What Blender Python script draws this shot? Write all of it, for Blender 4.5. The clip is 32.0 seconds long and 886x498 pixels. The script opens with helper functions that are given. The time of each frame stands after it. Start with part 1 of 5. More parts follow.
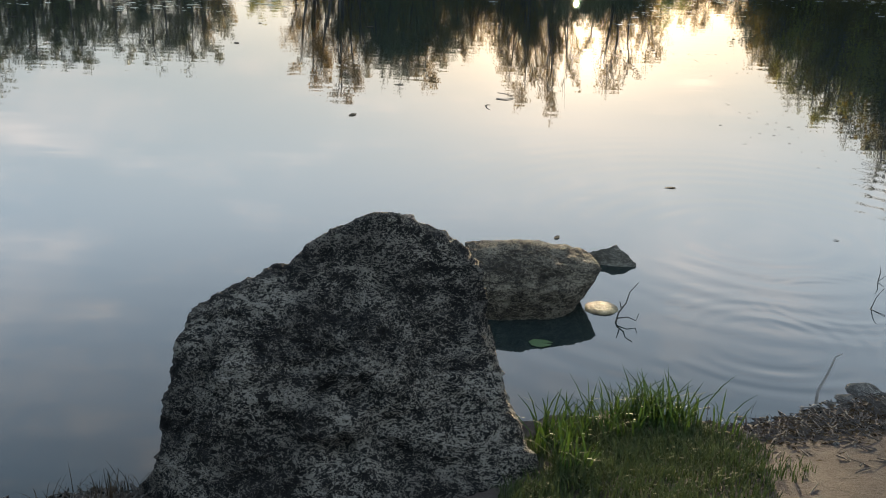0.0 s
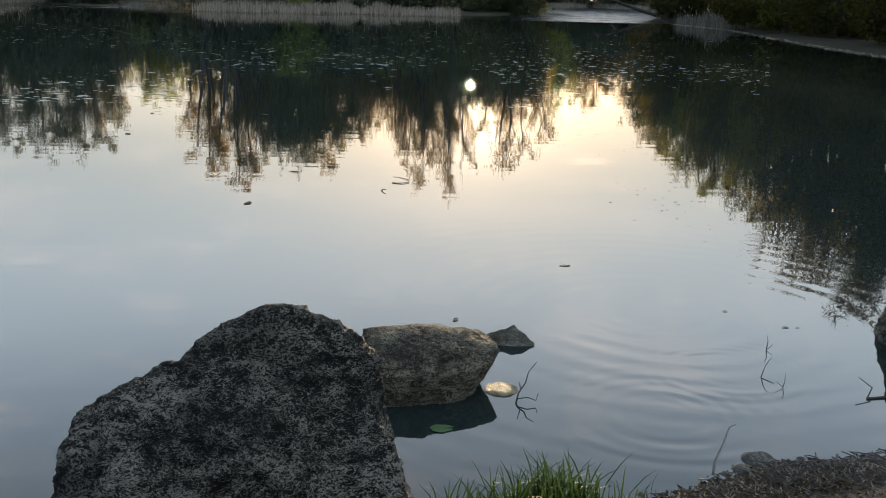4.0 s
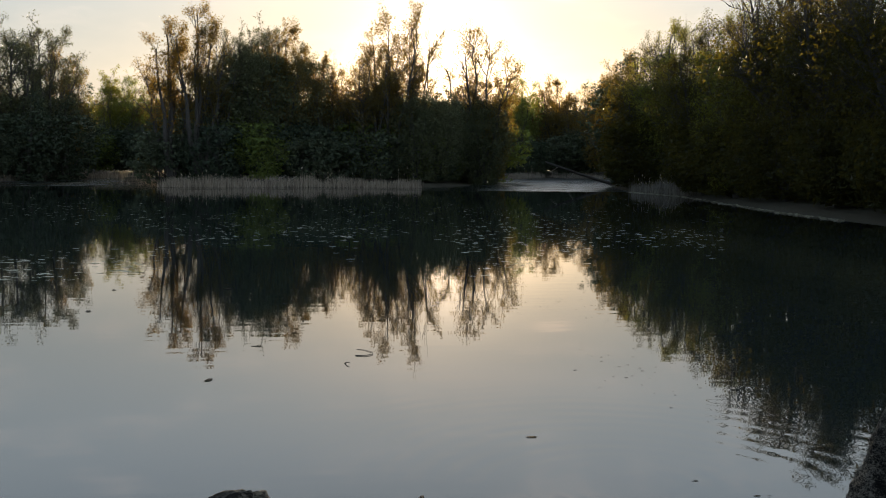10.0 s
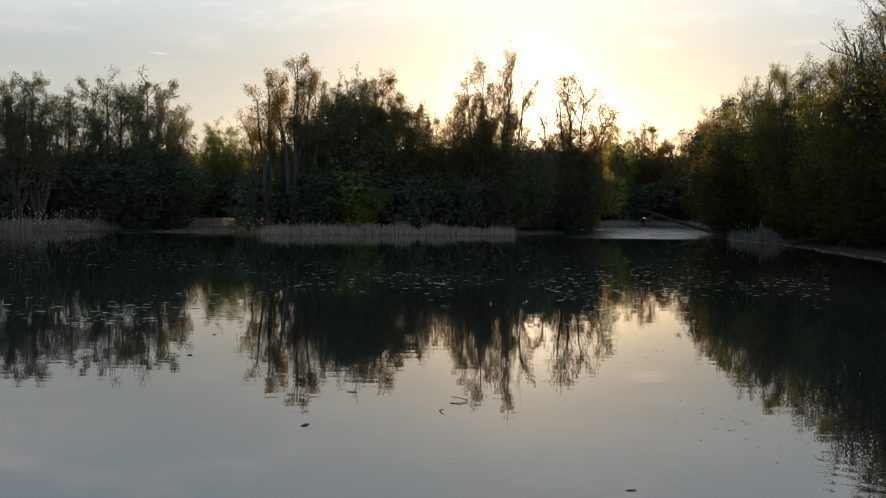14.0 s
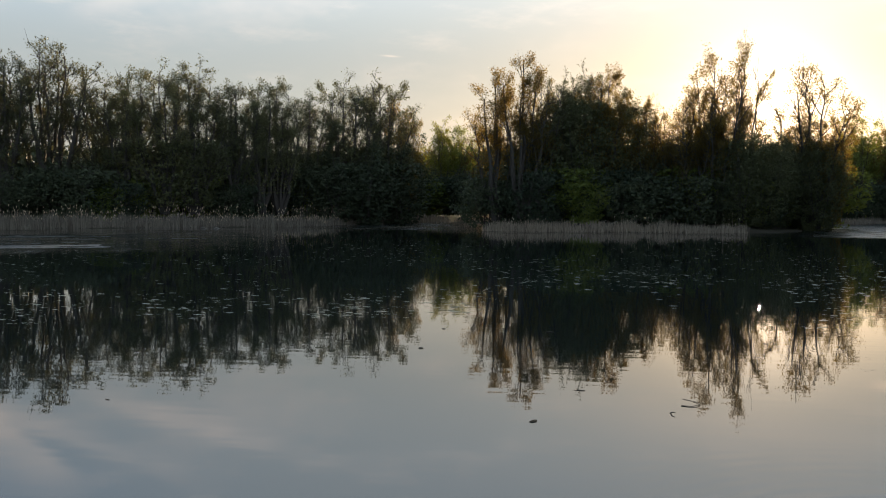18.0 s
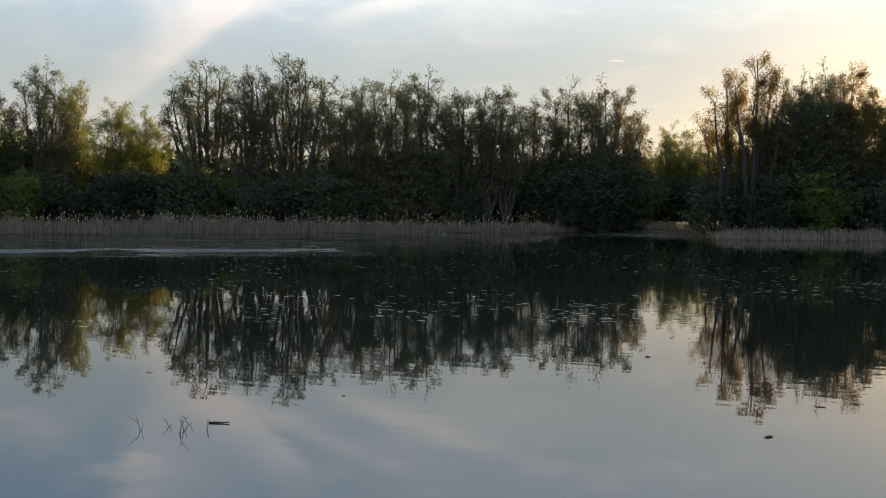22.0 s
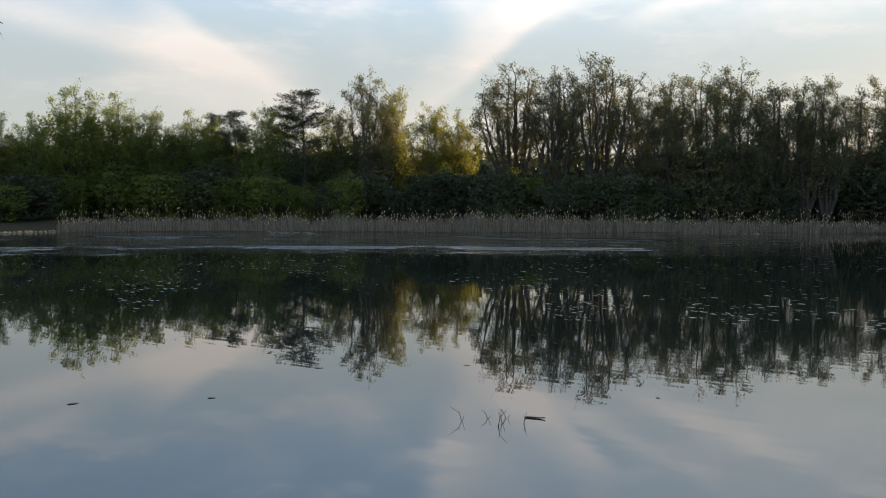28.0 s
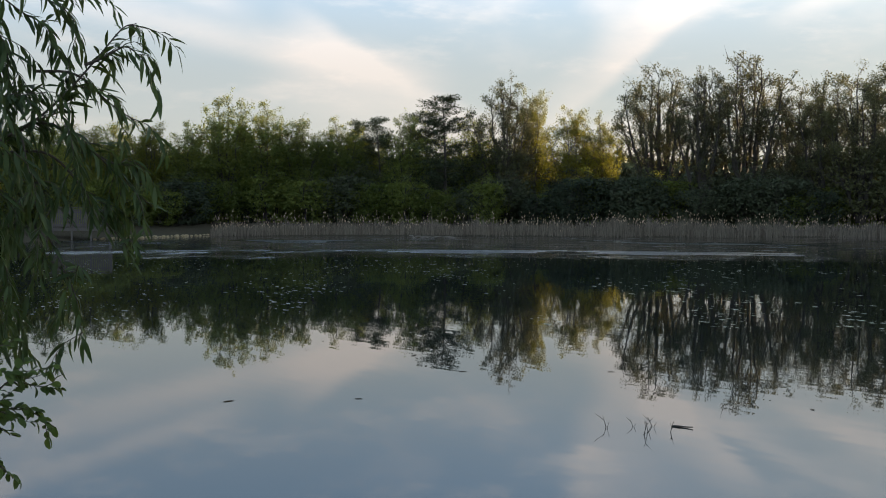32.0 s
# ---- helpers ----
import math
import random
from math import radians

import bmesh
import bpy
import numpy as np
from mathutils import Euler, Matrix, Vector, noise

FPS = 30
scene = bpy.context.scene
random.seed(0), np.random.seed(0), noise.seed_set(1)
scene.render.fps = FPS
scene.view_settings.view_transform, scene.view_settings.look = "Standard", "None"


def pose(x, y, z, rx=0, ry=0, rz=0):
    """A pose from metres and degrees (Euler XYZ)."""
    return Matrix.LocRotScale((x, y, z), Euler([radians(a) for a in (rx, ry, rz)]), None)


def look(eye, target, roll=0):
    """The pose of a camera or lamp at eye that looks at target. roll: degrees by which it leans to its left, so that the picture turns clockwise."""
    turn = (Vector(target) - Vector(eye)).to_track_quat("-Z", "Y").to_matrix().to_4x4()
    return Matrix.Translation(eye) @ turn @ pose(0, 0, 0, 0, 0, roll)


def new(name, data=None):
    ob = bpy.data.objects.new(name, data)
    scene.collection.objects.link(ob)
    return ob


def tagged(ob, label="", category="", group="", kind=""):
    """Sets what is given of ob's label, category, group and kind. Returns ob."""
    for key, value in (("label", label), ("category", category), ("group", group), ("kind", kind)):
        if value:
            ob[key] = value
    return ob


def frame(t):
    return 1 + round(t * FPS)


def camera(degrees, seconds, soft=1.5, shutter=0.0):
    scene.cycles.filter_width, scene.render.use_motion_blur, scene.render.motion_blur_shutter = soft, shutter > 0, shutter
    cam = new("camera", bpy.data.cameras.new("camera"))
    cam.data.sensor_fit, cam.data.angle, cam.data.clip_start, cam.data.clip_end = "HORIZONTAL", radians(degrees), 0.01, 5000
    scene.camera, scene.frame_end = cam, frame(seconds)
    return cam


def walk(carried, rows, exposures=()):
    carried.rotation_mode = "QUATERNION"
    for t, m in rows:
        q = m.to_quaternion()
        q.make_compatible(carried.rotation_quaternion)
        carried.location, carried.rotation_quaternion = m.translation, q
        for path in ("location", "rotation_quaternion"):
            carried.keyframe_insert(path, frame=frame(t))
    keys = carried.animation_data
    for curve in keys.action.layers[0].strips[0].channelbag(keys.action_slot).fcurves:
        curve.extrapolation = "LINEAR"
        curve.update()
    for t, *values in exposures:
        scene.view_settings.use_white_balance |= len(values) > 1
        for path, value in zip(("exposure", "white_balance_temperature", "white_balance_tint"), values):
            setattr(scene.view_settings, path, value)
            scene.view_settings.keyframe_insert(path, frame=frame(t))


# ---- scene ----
cam = camera(47.96, 32.0, soft=1.0)
PATH = [
    (0, pose(0.000, -0.000, 3.000, 70.54, -1.93, 0.00)),
    (0.5, pose(0.006, 0.001, 3.001, 70.88, -1.83, -0.85)),
    (1, pose(0.012, -0.002, 3.005, 71.31, -1.76, -1.65)),
    (1.5, pose(0.021, 0.001, 3.006, 71.78, -1.72, -2.57)),
    (2, pose(0.034, 0.009, 3.010, 72.40, -1.70, -3.52)),
    (2.5, pose(0.043, 0.016, 3.012, 73.13, -1.69, -4.37)),
    (3, pose(0.050, 0.021, 3.018, 73.83, -1.61, -4.97)),
    (3.5, pose(0.054, 0.018, 3.023, 74.60, -1.53, -5.49)),
    (5.5, pose(0.068, 0.015, 3.060, 77.71, -1.24, -6.85)),
    (6, pose(0.063, 0.025, 3.062, 78.51, -1.25, -7.05)),
    (6.5, pose(0.062, 0.028, 3.057, 79.38, -1.20, -7.22)),
    (7, pose(0.061, 0.031, 3.057, 80.26, -1.12, -7.30)),
    (7.5, pose(0.064, 0.037, 3.065, 81.21, -0.97, -7.57)),
    (8, pose(0.069, 0.036, 3.070, 82.05, -0.89, -7.83)),
    (8.5, pose(0.071, 0.028, 3.070, 82.70, -0.75, -8.04)),
    (9, pose(0.072, 0.021, 3.070, 83.37, -0.69, -8.13)),
    (9.5, pose(0.075, 0.024, 3.073, 84.12, -0.63, -8.17)),
    (10, pose(0.079, 0.038, 3.081, 85.04, -0.50, -8.16)),
    (10.5, pose(0.085, 0.053, 3.086, 86.00, -0.40, -7.93)),
    (11, pose(0.084, 0.065, 3.086, 86.76, -0.42, -7.52)),
    (11.5, pose(0.085, 0.069, 3.080, 87.35, -0.41, -7.18)),
    (12, pose(0.086, 0.068, 3.071, 87.68, -0.35, -6.67)),
    (12.5, pose(0.080, 0.069, 3.065, 87.76, -0.32, -6.05)),
    (13, pose(0.073, 0.073, 3.062, 87.76, -0.34, -5.28)),
    (13.5, pose(0.062, 0.078, 3.066, 87.76, -0.42, -4.15)),
    (14, pose(0.047, 0.084, 3.072, 87.72, -0.41, -2.79)),
    (14.5, pose(0.037, 0.084, 3.071, 87.77, -0.39, -1.21)),
    (16.5, pose(0.007, 0.078, 3.072, 87.50, -0.41, 5.13)),
    (17, pose(-0.010, 0.079, 3.075, 87.41, -0.39, 6.69)),
    (17.5, pose(-0.027, 0.080, 3.076, 87.40, -0.43, 8.36)),
    (18, pose(-0.040, 0.080, 3.074, 87.47, -0.41, 10.03)),
    (18.5, pose(-0.051, 0.079, 3.069, 87.55, -0.38, 11.77)),
    (19, pose(-0.060, 0.079, 3.064, 87.51, -0.48, 13.44)),
    (19.5, pose(-0.065, 0.079, 3.060, 87.57, -0.44, 15.07)),
    (20, pose(-0.065, 0.078, 3.058, 87.60, -0.39, 16.76)),
    (20.5, pose(-0.065, 0.076, 3.059, 87.60, -0.39, 18.44)),
    (21, pose(-0.070, 0.070, 3.060, 87.60, -0.44, 19.99)),
    (21.5, pose(-0.079, 0.060, 3.060, 87.68, -0.41, 21.47)),
    (22, pose(-0.091, 0.048, 3.058, 87.75, -0.45, 22.84)),
    (22.5, pose(-0.105, 0.033, 3.057, 87.82, -0.51, 24.27)),
    (23, pose(-0.118, 0.017, 3.055, 87.79, -0.54, 25.70)),
    (23.5, pose(-0.129, 0.003, 3.054, 87.76, -0.55, 27.21)),
    (24, pose(-0.137, -0.008, 3.053, 87.79, -0.45, 28.82)),
    (24.5, pose(-0.144, -0.017, 3.053, 87.85, -0.31, 30.22)),
    (25, pose(-0.152, -0.025, 3.052, 87.93, -0.14, 31.70)),
    (25.5, pose(-0.162, -0.032, 3.055, 87.96, -0.15, 33.23)),
    (27.5, pose(-0.223, -0.050, 3.060, 87.70, -0.36, 38.86)),
    (28, pose(-0.232, -0.056, 3.065, 87.57, -0.30, 40.21)),
    (28.5, pose(-0.241, -0.065, 3.069, 87.58, -0.29, 41.52)),
    (29, pose(-0.247, -0.073, 3.072, 87.53, -0.31, 42.79)),
    (29.5, pose(-0.251, -0.084, 3.073, 87.59, -0.29, 43.83)),
    (30, pose(-0.250, -0.093, 3.071, 87.62, -0.26, 44.76)),
    (30.5, pose(-0.249, -0.104, 3.072, 87.57, -0.23, 45.55)),
    (31, pose(-0.251, -0.116, 3.074, 87.70, -0.21, 46.39)),
    (31.5, pose(-0.251, -0.126, 3.076, 87.70, -0.21, 47.37)),
    (32, pose(-0.249, -0.133, 3.079, 87.77, -0.15, 48.23)),
]
EXPOSURES = [(0, 3.98), (3.5, 3.88), (6, 3.66), (9, 3.14), (11, 2.78), (14, 2.74), (20, 2.82), (25, 3.02), (32, 3.1)]
walk(cam, PATH, EXPOSURES)

# ---- world and sun ----
SUN_AZ, SUN_EL = -7.8, 5.27        # degrees, anticlockwise from +y, and above the horizon


def direction(az, el):
    a, e = radians(az), radians(el)
    return Vector((-math.sin(a) * math.cos(e), math.cos(a) * math.cos(e), math.sin(e)))


class Nodes:
    """Short hand for node trees."""

    def __init__(self, tree):
        self.tree = tree
        tree.nodes.clear()

    def add(self, kind, **props):
        n = self.tree.nodes.new(kind)
        for k, v in props.items():
            if k == "operation":
                n.operation = v
            elif k == "data_type":
                n.data_type = v
            elif k == "blend_type":
                n.blend_type = v
            elif k == "noise_dimensions":
                n.noise_dimensions = v
            elif k == "feature":
                n.feature = v
            elif k == "interpolation_type":
                n.interpolation_type = v
            elif k == "wave_type":
                n.wave_type = v
            elif k == "rings_direction":
                n.rings_direction = v
        return n

    def put(self, socket, value):
        if isinstance(value, bpy.types.NodeSocket):
            self.tree.links.new(value, socket)
        elif value is not None:
            socket.default_value = value

    def math(self, op, a, b=None, c=None):
        n = self.add("ShaderNodeMath", operation=op)
        for i, v in enumerate((a, b, c)):
            self.put(n.inputs[i], v)
        return n.outputs[0]

    def vmath(self, op, a, b=None, out=0):
        n = self.add("ShaderNodeVectorMath", operation=op)
        self.put(n.inputs[0], a)
        self.put(n.inputs[1], b)
        return n.outputs[out]

    def mapping(self, v, scale=(1, 1, 1), rot=(0, 0, 0), loc=(0, 0, 0)):
        n = self.add("ShaderNodeMapping")
        self.put(n.inputs["Vector"], v)
        n.inputs["Scale"].default_value, n.inputs["Rotation"].default_value, n.inputs["Location"].default_value = scale, rot, loc
        return n.outputs[0]

    def noise(self, v, scale, detail=4.0, rough=0.55, distortion=0.0):
        n = self.add("ShaderNodeTexNoise")
        self.put(n.inputs["Vector"], v)
        n.inputs["Scale"].default_value, n.inputs["Detail"].default_value = scale, detail
        n.inputs["Roughness"].default_value, n.inputs["Distortion"].default_value = rough, distortion
        return n.outputs["Fac"]

    def total(self, *v):
        s = v[0]
        for x in v[1:]:
            s = self.math("ADD", s, x)
        return s

    def step(self, v, lo, hi, a=0.0, b=1.0):
        n = self.add("ShaderNodeMapRange", interpolation_type="SMOOTHSTEP")
        self.put(n.inputs["Value"], v)
        for k, x in zip(("From Min", "From Max", "To Min", "To Max"), (lo, hi, a, b)):
            n.inputs[k].default_value = x
        return n.outputs[0]

    def mix(self, f, a, b, blend="MIX"):
        n = self.add("ShaderNodeMix", data_type="RGBA", blend_type=blend)
        self.put(n.inputs[0], f)
        self.put(n.inputs[6], a if isinstance(a, bpy.types.NodeSocket) else (*a, 1))
        self.put(n.inputs[7], b if isinstance(b, bpy.types.NodeSocket) else (*b, 1))
        return n.outputs[2]

    def bump(self, height, strength, distance, normal=None):
        n = self.add("ShaderNodeBump")
        self.put(n.inputs["Height"], height)
        n.inputs["Strength"].default_value, n.inputs["Distance"].default_value = strength, distance
        if normal is not None:
            self.put(n.inputs["Normal"], normal)
        return n.outputs[0]


world = bpy.data.worlds.new("evening_sky")
scene.world = world
world.use_nodes = True
N = Nodes(world.node_tree)
sky = N.add("ShaderNodeTexSky")
sky.sky_type, sky.sun_disc = "NISHITA", False
sky.sun_elevation, sky.sun_rotation = radians(SUN_EL), radians(-SUN_AZ)
sky.altitude, sky.air_density, sky.dust_density, sky.ozone_density = 100, 1.0, 1.2, 1.6
ray = N.add("ShaderNodeTexCoord").outputs["Generated"]
sep = N.add("ShaderNodeSeparateXYZ")
N.put(sep.inputs[0], ray)
dx, dy, dz = sep.outputs
az = N.math("MULTIPLY", N.math("ARCTAN2", N.math("MULTIPLY", dx, -1.0), dy), 57.29578)
el = N.math("MULTIPLY", N.math("ARCSINE", dz), 57.29578)
both = N.add("ShaderNodeCombineXYZ")
N.put(both.inputs[0], az), N.put(both.inputs[1], el)
plane = both.outputs[0]
wob = N.math("SUBTRACT", N.noise(N.mapping(plane, (0.09, 0.16, 1)), 1.0, 5, 0.6), 0.5)
fine = N.noise(N.mapping(plane, (0.14, 0.5, 1), (0, 0, radians(-30))), 1.0, 6, 0.62)


def add_all(*v):
    s = v[0]
    for x in v[1:]:
        s = N.math("ADD", s, x)
    return s


def band(az0, el0, az1, el1, sharp, soft, lo, hi, wobble):
    """A streak of cloud along a line: crisp on its one side, fading away on the other, between two places along the line."""
    L = math.hypot(az1 - az0, el1 - el0)
    ux, uy = (az1 - az0) / L, (el1 - el0) / L
    px, py = N.math("SUBTRACT", az, az0), N.math("SUBTRACT", el, el0)
    along = N.math("ADD", N.math("MULTIPLY", px, ux), N.math("MULTIPLY", py, uy))
    across = N.math("ADD", N.math("MULTIPLY", px, -uy), N.math("MULTIPLY", py, ux))
    across = N.math("ADD", across, N.math("MULTIPLY", wob, wobble))
    f = N.math("MULTIPLY", N.step(across, -sharp, sharp), N.step(across, 0.0, soft, 1.0, 0.0))
    return N.math("MULTIPLY", f, N.math("MULTIPLY", N.step(along, lo - 2, lo + 2), N.step(along, hi - 6, hi + 6, 1.0, 0.0)))


streak = band(34.2, 11.1, 40.5, 5.8, 0.45, 3.1, -5, 9, 1.6)       # the pink streak over the far wood
veil = band(53.4, 9.5, 47.2, 5.9, 0.6, 8.0, -3, 12, 1.6)         # the broad pale veil beside it
arm = band(50.7, 7.0, 68.3, 10.6, 0.9, 2.6, -2, 20, 2.2)          # pale arms of cloud higher up
arm_b = band(60.0, 11.0, 70.5, 13.6, 0.6, 1.6, 0, 14, 2.0)
ray_a = band(35.2, 11.0, 29.2, 13.6, 0.5, 1.5, -1, 9, 1.4)        # two rays that spread from the streak
ray_b = band(29.6, 10.9, 22.4, 13.2, 0.5, 1.6, 0, 9, 1.4)
mass = band(39.6, 11.0, 42.0, 17.5, 1.2, 9.0, -2, 12, 4.0)
tail = band(-24, 12.0, 12, 11.0, 0.7, 3.0, 4, 24, 2.0)


def puff(a, e, wide, tall, tilt=0.0):
    """A small lens of cloud."""
    px = N.math("SUBTRACT", az, a)
    py = N.math("SUBTRACT", N.math("SUBTRACT", el, e), N.math("MULTIPLY", px, tilt))
    q = N.math("ADD", N.math("POWER", N.math("DIVIDE", px, wide), 2.0), N.math("POWER", N.math("DIVIDE", py, tall), 2.0))
    return N.math("EXPONENT", N.math("MULTIPLY", N.math("MULTIPLY", q, N.math("ADD", 0.6, N.math("MULTIPLY", fine, 0.8))), -1.0))


bar_a = add_all(puff(-14.6, 9.25, 1.0, 0.24, 0.08), N.math("MULTIPLY", puff(-22.5, 9.06, 1.1, 0.18), 0.25), N.math("MULTIPLY", puff(13.1, 8.40, 0.42, 0.05, 0.05), 0.7))
bar_b = band(-11, 4.6, -19, 5.2, 0.3, 1.6, 0.0, 8, 2.0)
wisps = N.math("MULTIPLY", N.step(fine, 0.5, 0.8), 0.55)
high = N.math("MULTIPLY", N.step(N.noise(N.mapping(plane, (0.05, 0.10, 1), (0, 0, radians(25)), (3.1, 1.7, 0)), 1.0, 5, 0.6), 0.50, 0.72), 0.6)
cloud = add_all(N.math("MULTIPLY", streak, 0.85), N.math("MULTIPLY", veil, 0.75), N.math("MULTIPLY", arm, 0.7), N.math("MULTIPLY", arm_b, 0.6), N.math("MULTIPLY", ray_a, 0.75), N.math("MULTIPLY", ray_b, 0.75), N.math("MULTIPLY", mass, 0.6), N.math("MULTIPLY", tail, 0.3), N.math("MULTIPLY", bar_a, 1.6), N.math("MULTIPLY", bar_b, 0.6), wisps, high)
cloud = N.math("MINIMUM", N.math("MULTIPLY", cloud, N.step(fine, 0.1, 0.6, 0.55, 1.0)), 1.0)
near_sun = N.math("ARCCOSINE", N.math("MINIMUM", N.vmath("DOT_PRODUCT", ray, direction(SUN_AZ, SUN_EL), "Value"), 1.0))
near_sun = N.math("MULTIPLY", near_sun, 57.29578)


def bell(width, power):
    return N.math("MULTIPLY", N.math("EXPONENT", N.math("MULTIPLY", N.math("POWER", N.math("DIVIDE", near_sun, width), 2.0), -1.0)), power)


low = N.mix(N.step(el, 0.0, 13.0), (0.55, 0.55, 0.535), (0.48, 0.545, 0.582))
haze = N.mix(N.step(el, 10.0, 30.0), low, (0.40, 0.505, 0.635))
west = N.math("MULTIPLY", N.step(az, 15.0, 50.0), N.step(el, 7.0, 17.0))
haze = N.mix(west, haze, (0.29, 0.42, 0.58))
lit = N.mix(N.step(el, 7.0, 16.0), (0.92, 0.795, 0.725), (0.80, 0.765, 0.75))
veiled = N.mix(N.math("MULTIPLY", cloud, 0.85), haze, lit)
# the sky turned away from the sun is pale and clear
toward = N.vmath("DOT_PRODUCT", ray, direction(SUN_AZ + 35, 0), "Value")
dusk = N.step(toward, -0.6, 0.45, 1.3, 1.0)
dusk = N.math("MULTIPLY", dusk, N.math("MULTIPLY", N.step(el, 7.0, 20.0, 1.0, 2.6), N.step(el, 15.0, 44.0, 1.0, 0.30)))
dusk = N.math("MULTIPLY", dusk, N.math("ADD", 1.0, N.math("MULTIPLY", N.math("MULTIPLY", N.step(az, 30.0, 62.0), N.step(el, 8.0, 15.0)), -0.12)))
veiled = N.mix(1.0, veiled, N.vmath("MULTIPLY", (1, 1, 1), dusk), "MULTIPLY")
veiled = N.mix(N.step(toward, -0.5, 0.5, 0.6, 0.0), veiled, N.mix(1.0, veiled, (0.92, 0.99, 1.08), "MULTIPLY"))
clear = N.mix(0.25, veiled, N.mix(1.0, sky.outputs[0], (0.12, 0.12, 0.12), "MULTIPLY"))
glow = N.mix(1.0, N.mix(bell(8.0, 1.0), (0, 0, 0), (0.12, 0.066, 0.034)), N.mix(bell(3.7, 1.0), (0, 0, 0), (1.15, 0.93, 0.72)), "ADD")
flat = N.math("ADD", N.math("POWER", N.math("DIVIDE", N.math("SUBTRACT", az, SUN_AZ - 1.0), 8.0), 2.0), N.math("POWER", N.math("DIVIDE", N.math("SUBTRACT", el, 3.4), 2.9), 2.0))
gold = N.math("EXPONENT", N.math("MULTIPLY", flat, -1.0))
glow = N.mix(1.0, glow, N.mix(gold, (0, 0, 0), (1.00, 0.66, 0.33)), "ADD")
disc = N.step(near_sun, 0.30, 0.62, 1.0, 0.0)
glow = N.mix(1.0, glow, N.mix(disc, (0, 0, 0), (22, 16, 9)), "ADD")
background = N.add("ShaderNodeBackground")
N.put(background.inputs["Color"], N.mix(1.0, clear, glow, "ADD"))
background.inputs["Strength"].default_value = 0.15
N.put(N.add("ShaderNodeOutputWorld").inputs["Surface"], background.outputs[0])

sun = new("sun", bpy.data.lights.new("sun", "SUN"))
sun.data.energy, sun.data.angle, sun.data.color = 2.0, radians(0.6), (1.0, 0.78, 0.48)
sun.matrix_world = look(direction(SUN_AZ, SUN_EL) * 100, (0, 0, 0))


# ---- materials ----
def material(name):
    m = bpy.data.materials.new(name)
    m.use_nodes = True
    return m, Nodes(m.node_tree)


def finish(N, color, rough=0.8, normal=None, metal=0.0, spec=0.5, ior=None):
    b = N.add("ShaderNodeBsdfPrincipled")
    N.put(b.inputs["Base Color"], color if isinstance(color, bpy.types.NodeSocket) else (*color, 1))
    N.put(b.inputs["Roughness"], rough)
    N.put(b.inputs["Metallic"], metal)
    N.put(b.inputs["Specular IOR Level"], spec)
    if ior:
        b.inputs["IOR"].default_value = ior
    if normal is not None:
        N.put(b.inputs["Normal"], normal)
    N.put(N.add("ShaderNodeOutputMaterial").inputs["Surface"], b.outputs[0])
    return b


def coords(N):
    return N.add("ShaderNodeTexCoord").outputs["Object"]


def leaf_material(name, dark, light, glowing, through_share=0.38, rough=0.55):
    """A leaf: diffuse front, light that comes through from behind, each leaf and each plant a little different."""
    m, N = material(name)
    geo, info = N.add("ShaderNodeNewGeometry"), N.add("ShaderNodeObjectInfo")
    isl = geo.outputs["Random Per Island"]
    col = N.mix(isl, dark, light)
    tone = N.mix(info.outputs["Random"], (0.62, 0.70, 0.66), (1.38, 1.30, 1.05))
    col = N.mix(1.0, col, tone, "MULTIPLY")
    b = N.add("ShaderNodeBsdfPrincipled")
    N.put(b.inputs["Base Color"], col)
    b.inputs["Roughness"].default_value = rough
    b.inputs["Specular IOR Level"].default_value = 0.2 if rough < 0.55 else 0.06
    t = N.add("ShaderNodeBsdfTranslucent")
    N.put(t.inputs["Color"], N.mix(isl, [c * 0.8 for c in glowing], glowing))
    mixer = N.add("ShaderNodeMixShader")
    mixer.inputs[0].default_value = through_share
    N.put(mixer.inputs[1], b.outputs[0]), N.put(mixer.inputs[2], t.outputs[0])
    N.put(N.add("ShaderNodeOutputMaterial").inputs["Surface"], mixer.outputs[0])
    return m


def bark_material(name, a, b, scale=3.0):
    m, N = material(name)
    v = coords(N)
    n1 = N.noise(N.mapping(v, (1, 1, 0.2)), scale * 4, 6, 0.65)
    n2 = N.noise(v, scale * 0.4, 3)
    col = N.mix(n1, a, b)
    col = N.mix(N.step(n2, 0.45, 0.7), col, [x * 0.7 for x in b])
    finish(N, col, 0.9, N.bump(n1, 0.6, 0.02))
    return m


BARK = bark_material("bark", (0.022, 0.019, 0.016), (0.062, 0.053, 0.044))
TWIG = bark_material("twig_bark", (0.022, 0.018, 0.014), (0.075, 0.058, 0.045), 12)
DEADWOOD = bark_material("dead_wood", (0.12, 0.105, 0.09), (0.27, 0.24, 0.205), 8)
PLANK = bark_material("weathered_plank", (0.055, 0.050, 0.047), (0.12, 0.11, 0.10), 5)
LEAF_WILLOW = leaf_material("willow_leaf", (0.060, 0.071, 0.044), (0.110, 0.122, 0.070), (0.135, 0.118, 0.045), 0.28)
LEAF_GREEN = leaf_material("green_leaf", (0.060, 0.092, 0.034), (0.118, 0.158, 0.054), (0.25, 0.25, 0.035), 0.42)
LEAF_GOLD = leaf_material("yellow_green_leaf", (0.075, 0.090, 0.024), (0.13, 0.145, 0.034), (0.26, 0.232, 0.03), 0.40)
LEAF_OLIVE = leaf_material("olive_leaf", (0.045, 0.046, 0.024), (0.085, 0.080, 0.036), (0.30, 0.185, 0.03), 0.40)
